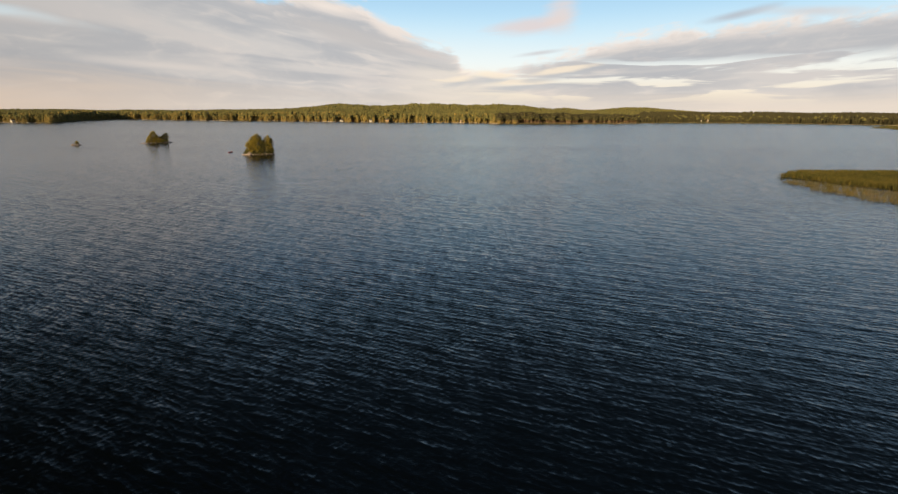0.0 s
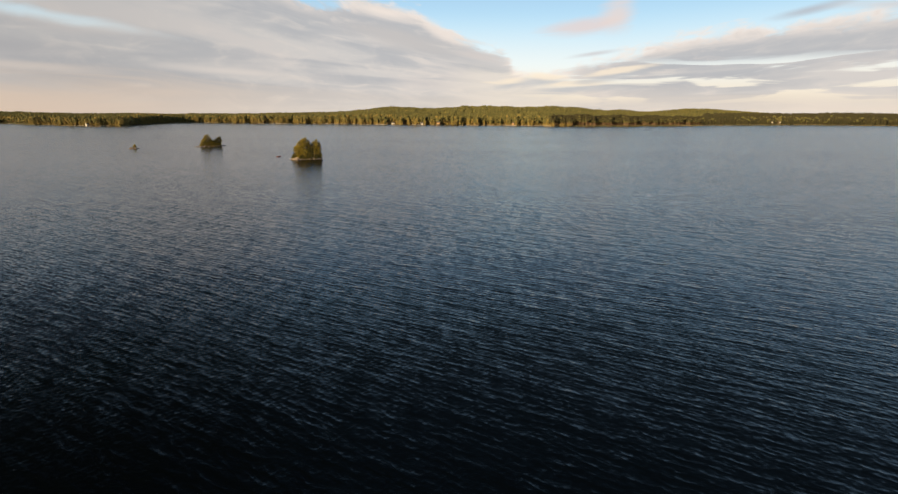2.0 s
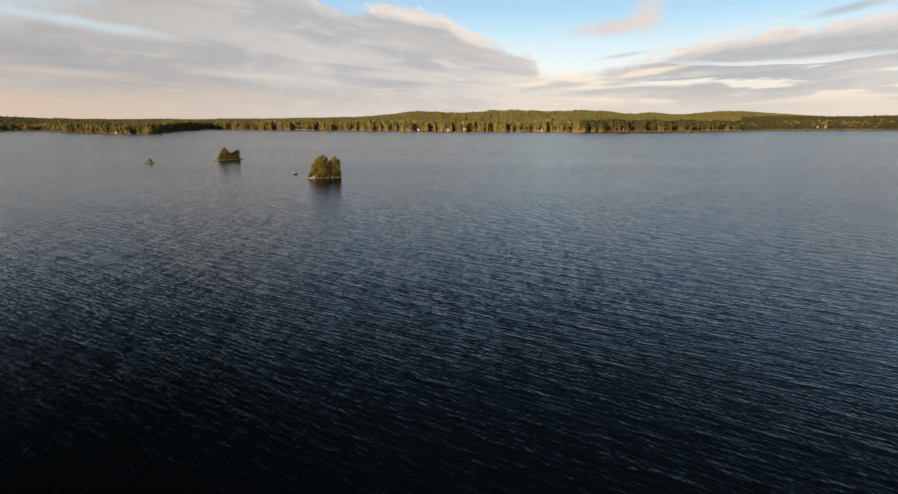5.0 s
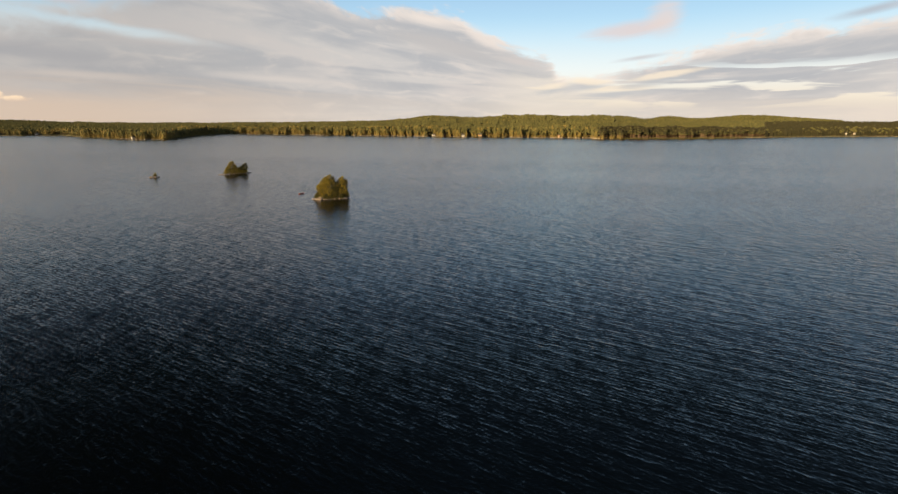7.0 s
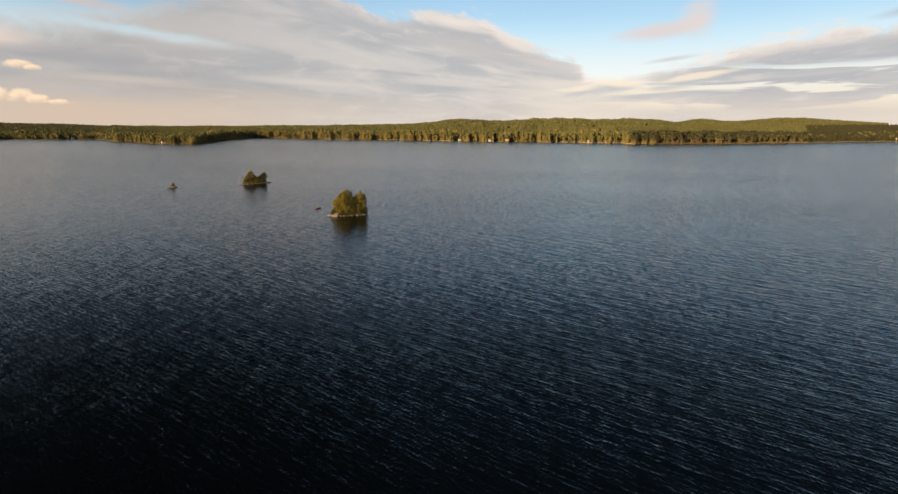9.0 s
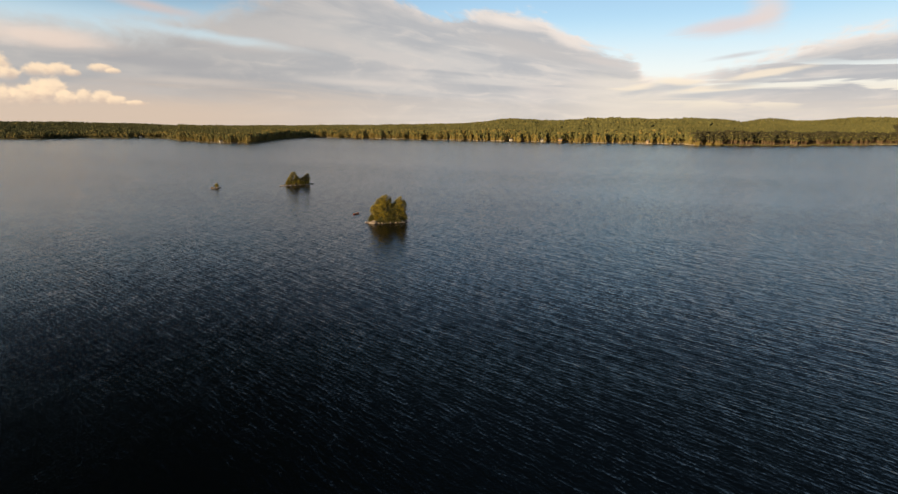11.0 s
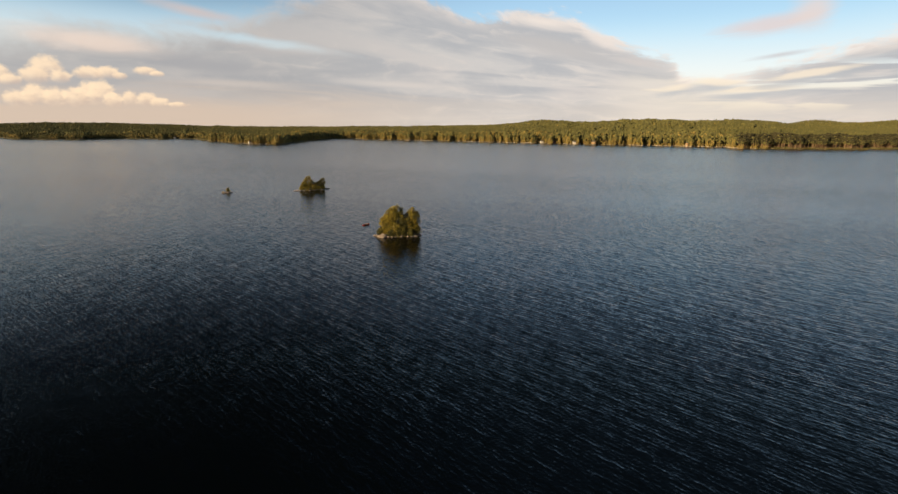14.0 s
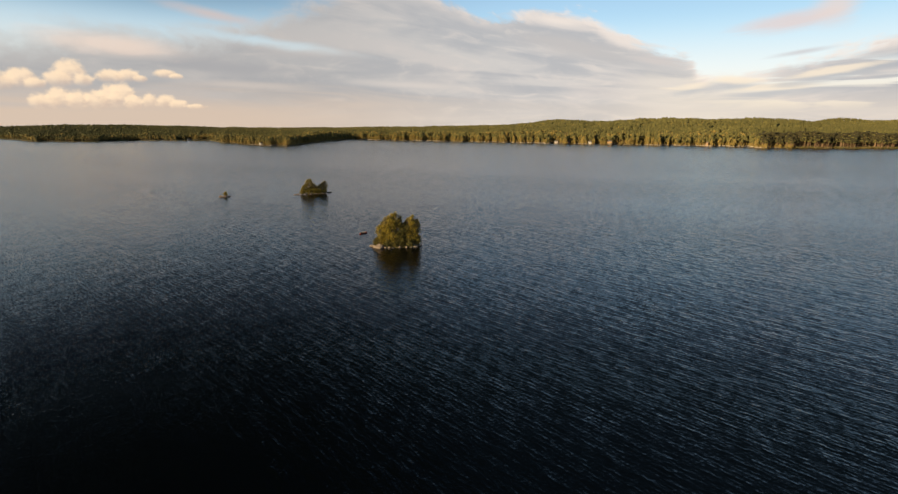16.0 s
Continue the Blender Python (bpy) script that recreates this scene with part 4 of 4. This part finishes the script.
# ------------------------------------------------------------------ reed beds


def reed_bed(name, label, inside, area, n, tall, mats, share, seed):
    """Blades standing in shallow water where inside(x, y) allows."""
    r = np.random.default_rng(seed)
    x, y = r.uniform(area[0], area[1], n), r.uniform(area[2], area[3], n)
    keep = inside(x, y, r.uniform(0, 1, n))
    x, y = x[keep], y[keep]
    n = len(x)
    h, q = r.uniform(*tall, n), r.uniform(0, 6.28, n)
    w = h * r.uniform(0.018, 0.04, n)
    lx, ly = r.normal(0, 0.16, n) * h + 0.06 * h, r.normal(0, 0.16, n) * h
    v = np.stack([np.stack([x - np.cos(q) * w, y - np.sin(q) * w, np.full(n, -0.2)], -1),
                  np.stack([x + np.cos(q) * w, y + np.sin(q) * w, np.full(n, -0.2)], -1),
                  np.stack([x + lx * 0.4 + np.cos(q) * w * 0.8, y + ly * 0.4 + np.sin(q) * w * 0.8, h * 0.6], -1),
                  np.stack([x + lx, y + ly, h], -1)], 1).reshape(-1, 3)
    i = np.arange(n)[:, None] * 4
    f = np.concatenate([i + [[0, 1, 2]], i + [[0, 2, 3]]])
    m = np.tile((r.uniform(0, 1, n) < share).astype(int), 2)
    return tagged(raw_mesh(name, v, f, mats, m), label, "reeds", kind="stuff")


def channel(y):
    """The open strip of water between the dense bed and the outer fringe."""
    return 127.5 - (y - 140) * 0.40


def dense(x, y, u):
    wob = 1.2 * np.sin(y * 0.31) + 0.9 * np.sin(x * 0.47 + y * 0.2)
    left = 115.5 + np.maximum(176 - y, 0) * 0.42 + wob
    back = np.minimum(190 - 0.0012 * (x - 150) ** 2, 176.5 + (x - 115.5) * 0.8) + wob * 0.6
    return (x > left) & (y < back) & (y > 100) & (u < np.clip((x - left) / 5 + 0.3, 0.1, 0.95))


def fringe(x, y, u):
    wob = 2.2 * np.sin(y * 0.43) + 1.5 * np.sin(x * 0.7 + y * 0.3)
    outer = 106.5 + np.abs(y - 142) * 0.10 + wob * 0.6
    gap = np.abs(x - channel(y)) > 0.7 + 0.7 * np.sin(y * 0.9) ** 2
    return (x > outer) & (x < channel(y) + 1.5) & (y < 163 + wob) & gap & (u < 0.3 + 0.7 * (np.sin(x * 1.1) * np.sin(y * 0.8) > -0.2))


reed_bed("reed_bed", "dense green reed bed standing in shallow water", dense, (110, 260, 100, 195), 165000, (1.35, 1.7), [REED, STRAW], 0.08, 1)
reed_bed("reed_fringe", "thin yellow reeds along the edge of a reed bed", fringe, (100, 140, 100, 170), 34000, (0.5, 0.9), [REED, STRAW], 0.45, 2)


def far_bed(x, y, u):
    p, q = (x - 760) * 0.66 + (y - 850) * 0.75, (x - 760) * 0.75 - (y - 850) * 0.66
    return (p / 150) ** 2 + ((q - 20) / 62) ** 2 < 1 + 0.25 * np.sin(p * 0.08)


reed_bed("far_reed_bed", "distant green reed bed off the shore", far_bed, (600, 950, 680, 1000), 60000, (1.5, 2.6), [REED, STRAW], 0.04, 3)


def shore_belt(x, y, u):
    az, r = np.degrees(np.arctan2(x - HUB[0], y - HUB[1])), np.hypot(x - HUB[0], y - HUB[1])
    s = shore_at(az) - r
    return (az > 7) & (az < 19) & (s > -4) & (s < 16 + 6 * np.sin(az * 3)) & (u < 0.8)


reed_bed("shore_reed_belt", "belt of reeds along the far shore", shore_belt, (100, 360, 930, 1110), 60000, (1.2, 2.2), [REED, STRAW], 0.35, 4)

# ------------------------------------------------------------------ cottages on the shore


def cottage(az, behind, size, mat, roof_mat, label, face=0.0, up=0.0):
    """A small wooden house with a pitched roof; its long side looks at the lake."""
    r = float(shore_at(az)) + behind
    x, y = polar(az, r)
    z = float(land_height(az, r))
    root = new("cottage")
    root.matrix_basis = pose(float(x), float(y), z + up, 0, 0, -az + face)
    w, d, h = size
    bm = bmesh.new()
    box(bm, (w, d, h), (0, 0, h / 2 - 0.2))
    ridge = h - 0.2 + d * 0.36
    for sx in (-1, 1):
        g = [bm.verts.new((sx * w / 2, sy * d / 2, h - 0.2)) for sy in (-1, 1)] + [bm.verts.new((sx * w / 2, 0, ridge))]
        bm.faces.new(g)
    part("wall", bm, mat, root)
    if up:
        bm = bmesh.new()
        box(bm, (w - 0.1, d - 0.1, up + 0.6), (0, 0, -up / 2 - 0.5))
        part("plinth", bm, DARK_ROCK, root, "grey stone plinth")
    for sy in (-1, 1):
        bm = bmesh.new()
        m = Matrix.Translation((0, sy * d / 4 * 1.08, (h - 0.2 + ridge) / 2 + 0.02)) @ Matrix.Rotation(-sy * math.atan2(ridge - h + 0.2, d / 2), 4, "X")
        bmesh.ops.create_cube(bm, size=1.0, matrix=m @ Matrix.Diagonal((w + 0.6, math.hypot(d / 2, ridge - h + 0.2) + 0.45, 0.14, 1)))
        part("roof", bm, roof_mat, root)
    bm = bmesh.new()
    box(bm, (0.6, 0.6, 1.3), (w * 0.2, 0.3, ridge + 0.1))
    part("chimney", bm, DARK_ROCK, root)
    for i in range(3):
        u = (i - 1) * w * 0.3
        bm = bmesh.new()
        if i == 1:
            box(bm, (0.95, 0.08, 2.0), (u, -d / 2 - 0.03, 1.0))
            part("door", bm, GREY_WOOD, root)
        else:
            box(bm, (1.2, 0.08, 1.1), (u, -d / 2 - 0.03, h * 0.55))
            frame_ob = part("window", bm, WHITE_PAINT, root)
            bm = bmesh.new()
            box(bm, (1.0, 0.04, 0.9), (u, -d / 2 - 0.075, h * 0.55))
            part("pane", bm, PANE, frame_ob)
    return tagged(root, label, "house", group="cottages on the shore")


cottage(-42.6, 7, (5.0, 4.0, 3.2), WHITE_PAINT, ROOF, "small white boathouse under the trees of the cape", 20)
cottage(-12.6, 8, (5.0, 4.4, 2.8), WHITE_PAINT, ROOF, "white lakeside cottage with a dark pitched roof", 12)
cottage(-11.4, 9, (5.0, 4.4, 2.6), RUST_PAINT, ROOF, "red wooden cottage with a dark pitched roof", -10)
cottage(-7.4, 9, (6.0, 5.0, 3.0), OCHRE_PAINT, ROOF, "ochre wooden cottage above the shore", 5, 1.2)
cottage(-9.3, 9, (4.6, 5.0, 3.0), WHITE_PAINT, ROOF, "white lakeside cottage with a dark pitched roof", 15)
cottage(1.3, 8, (3.4, 3.4, 4.2), OCHRE_PAINT, ROOF, "tall ochre boathouse at the water's edge", -15)
cottage(27.2, 22, (7.0, 5.0, 3.4), WHITE_PAINT, ROOF, "white house with a dark pitched roof among spruces", 0, 2.6)
cottage(27.9, 22, (5.5, 5.0, 3.2), WHITE_PAINT, ROOF, "white house with a dark pitched roof among spruces", 8, 2.6)
cottage(-49.6, 7, (5.0, 4.0, 3.0), WHITE_PAINT, ROOF, "small white boathouse across the bay", 10)


def jetty(az, length, turn):
    """A low plank jetty on posts at the far shore."""
    r = float(shore_at(az)) - 3.0
    x, y = polar(az, r)
    root = new("jetty")
    root.matrix_basis = pose(float(x), float(y), 0, 0, 0, -az + turn)
    n = int(length / 1.0)
    for i in range(n):
        bm = bmesh.new()
        box(bm, (0.96, 1.8, 0.08), ((i + 0.5 - n / 2) * 1.0, 0, 0.74))
        part("plank", bm, GREY_WOOD, root)
    for i in range(0, n + 1, 4):
        for side in (-0.8, 0.8):
            bm = bmesh.new()
            limb(bm, ((i - n / 2) * 0.98, side, -1.5), ((i - n / 2) * 0.98, side, 1.1), 0.11, 0.10, 6, 0, 1)
            part("post", bm, GREY_WOOD, root)
    return tagged(root, "low grey plank jetty on posts at the far shore", "jetty")


jetty(-17.9, 14, 12)
jetty(-12.2, 9, 35)
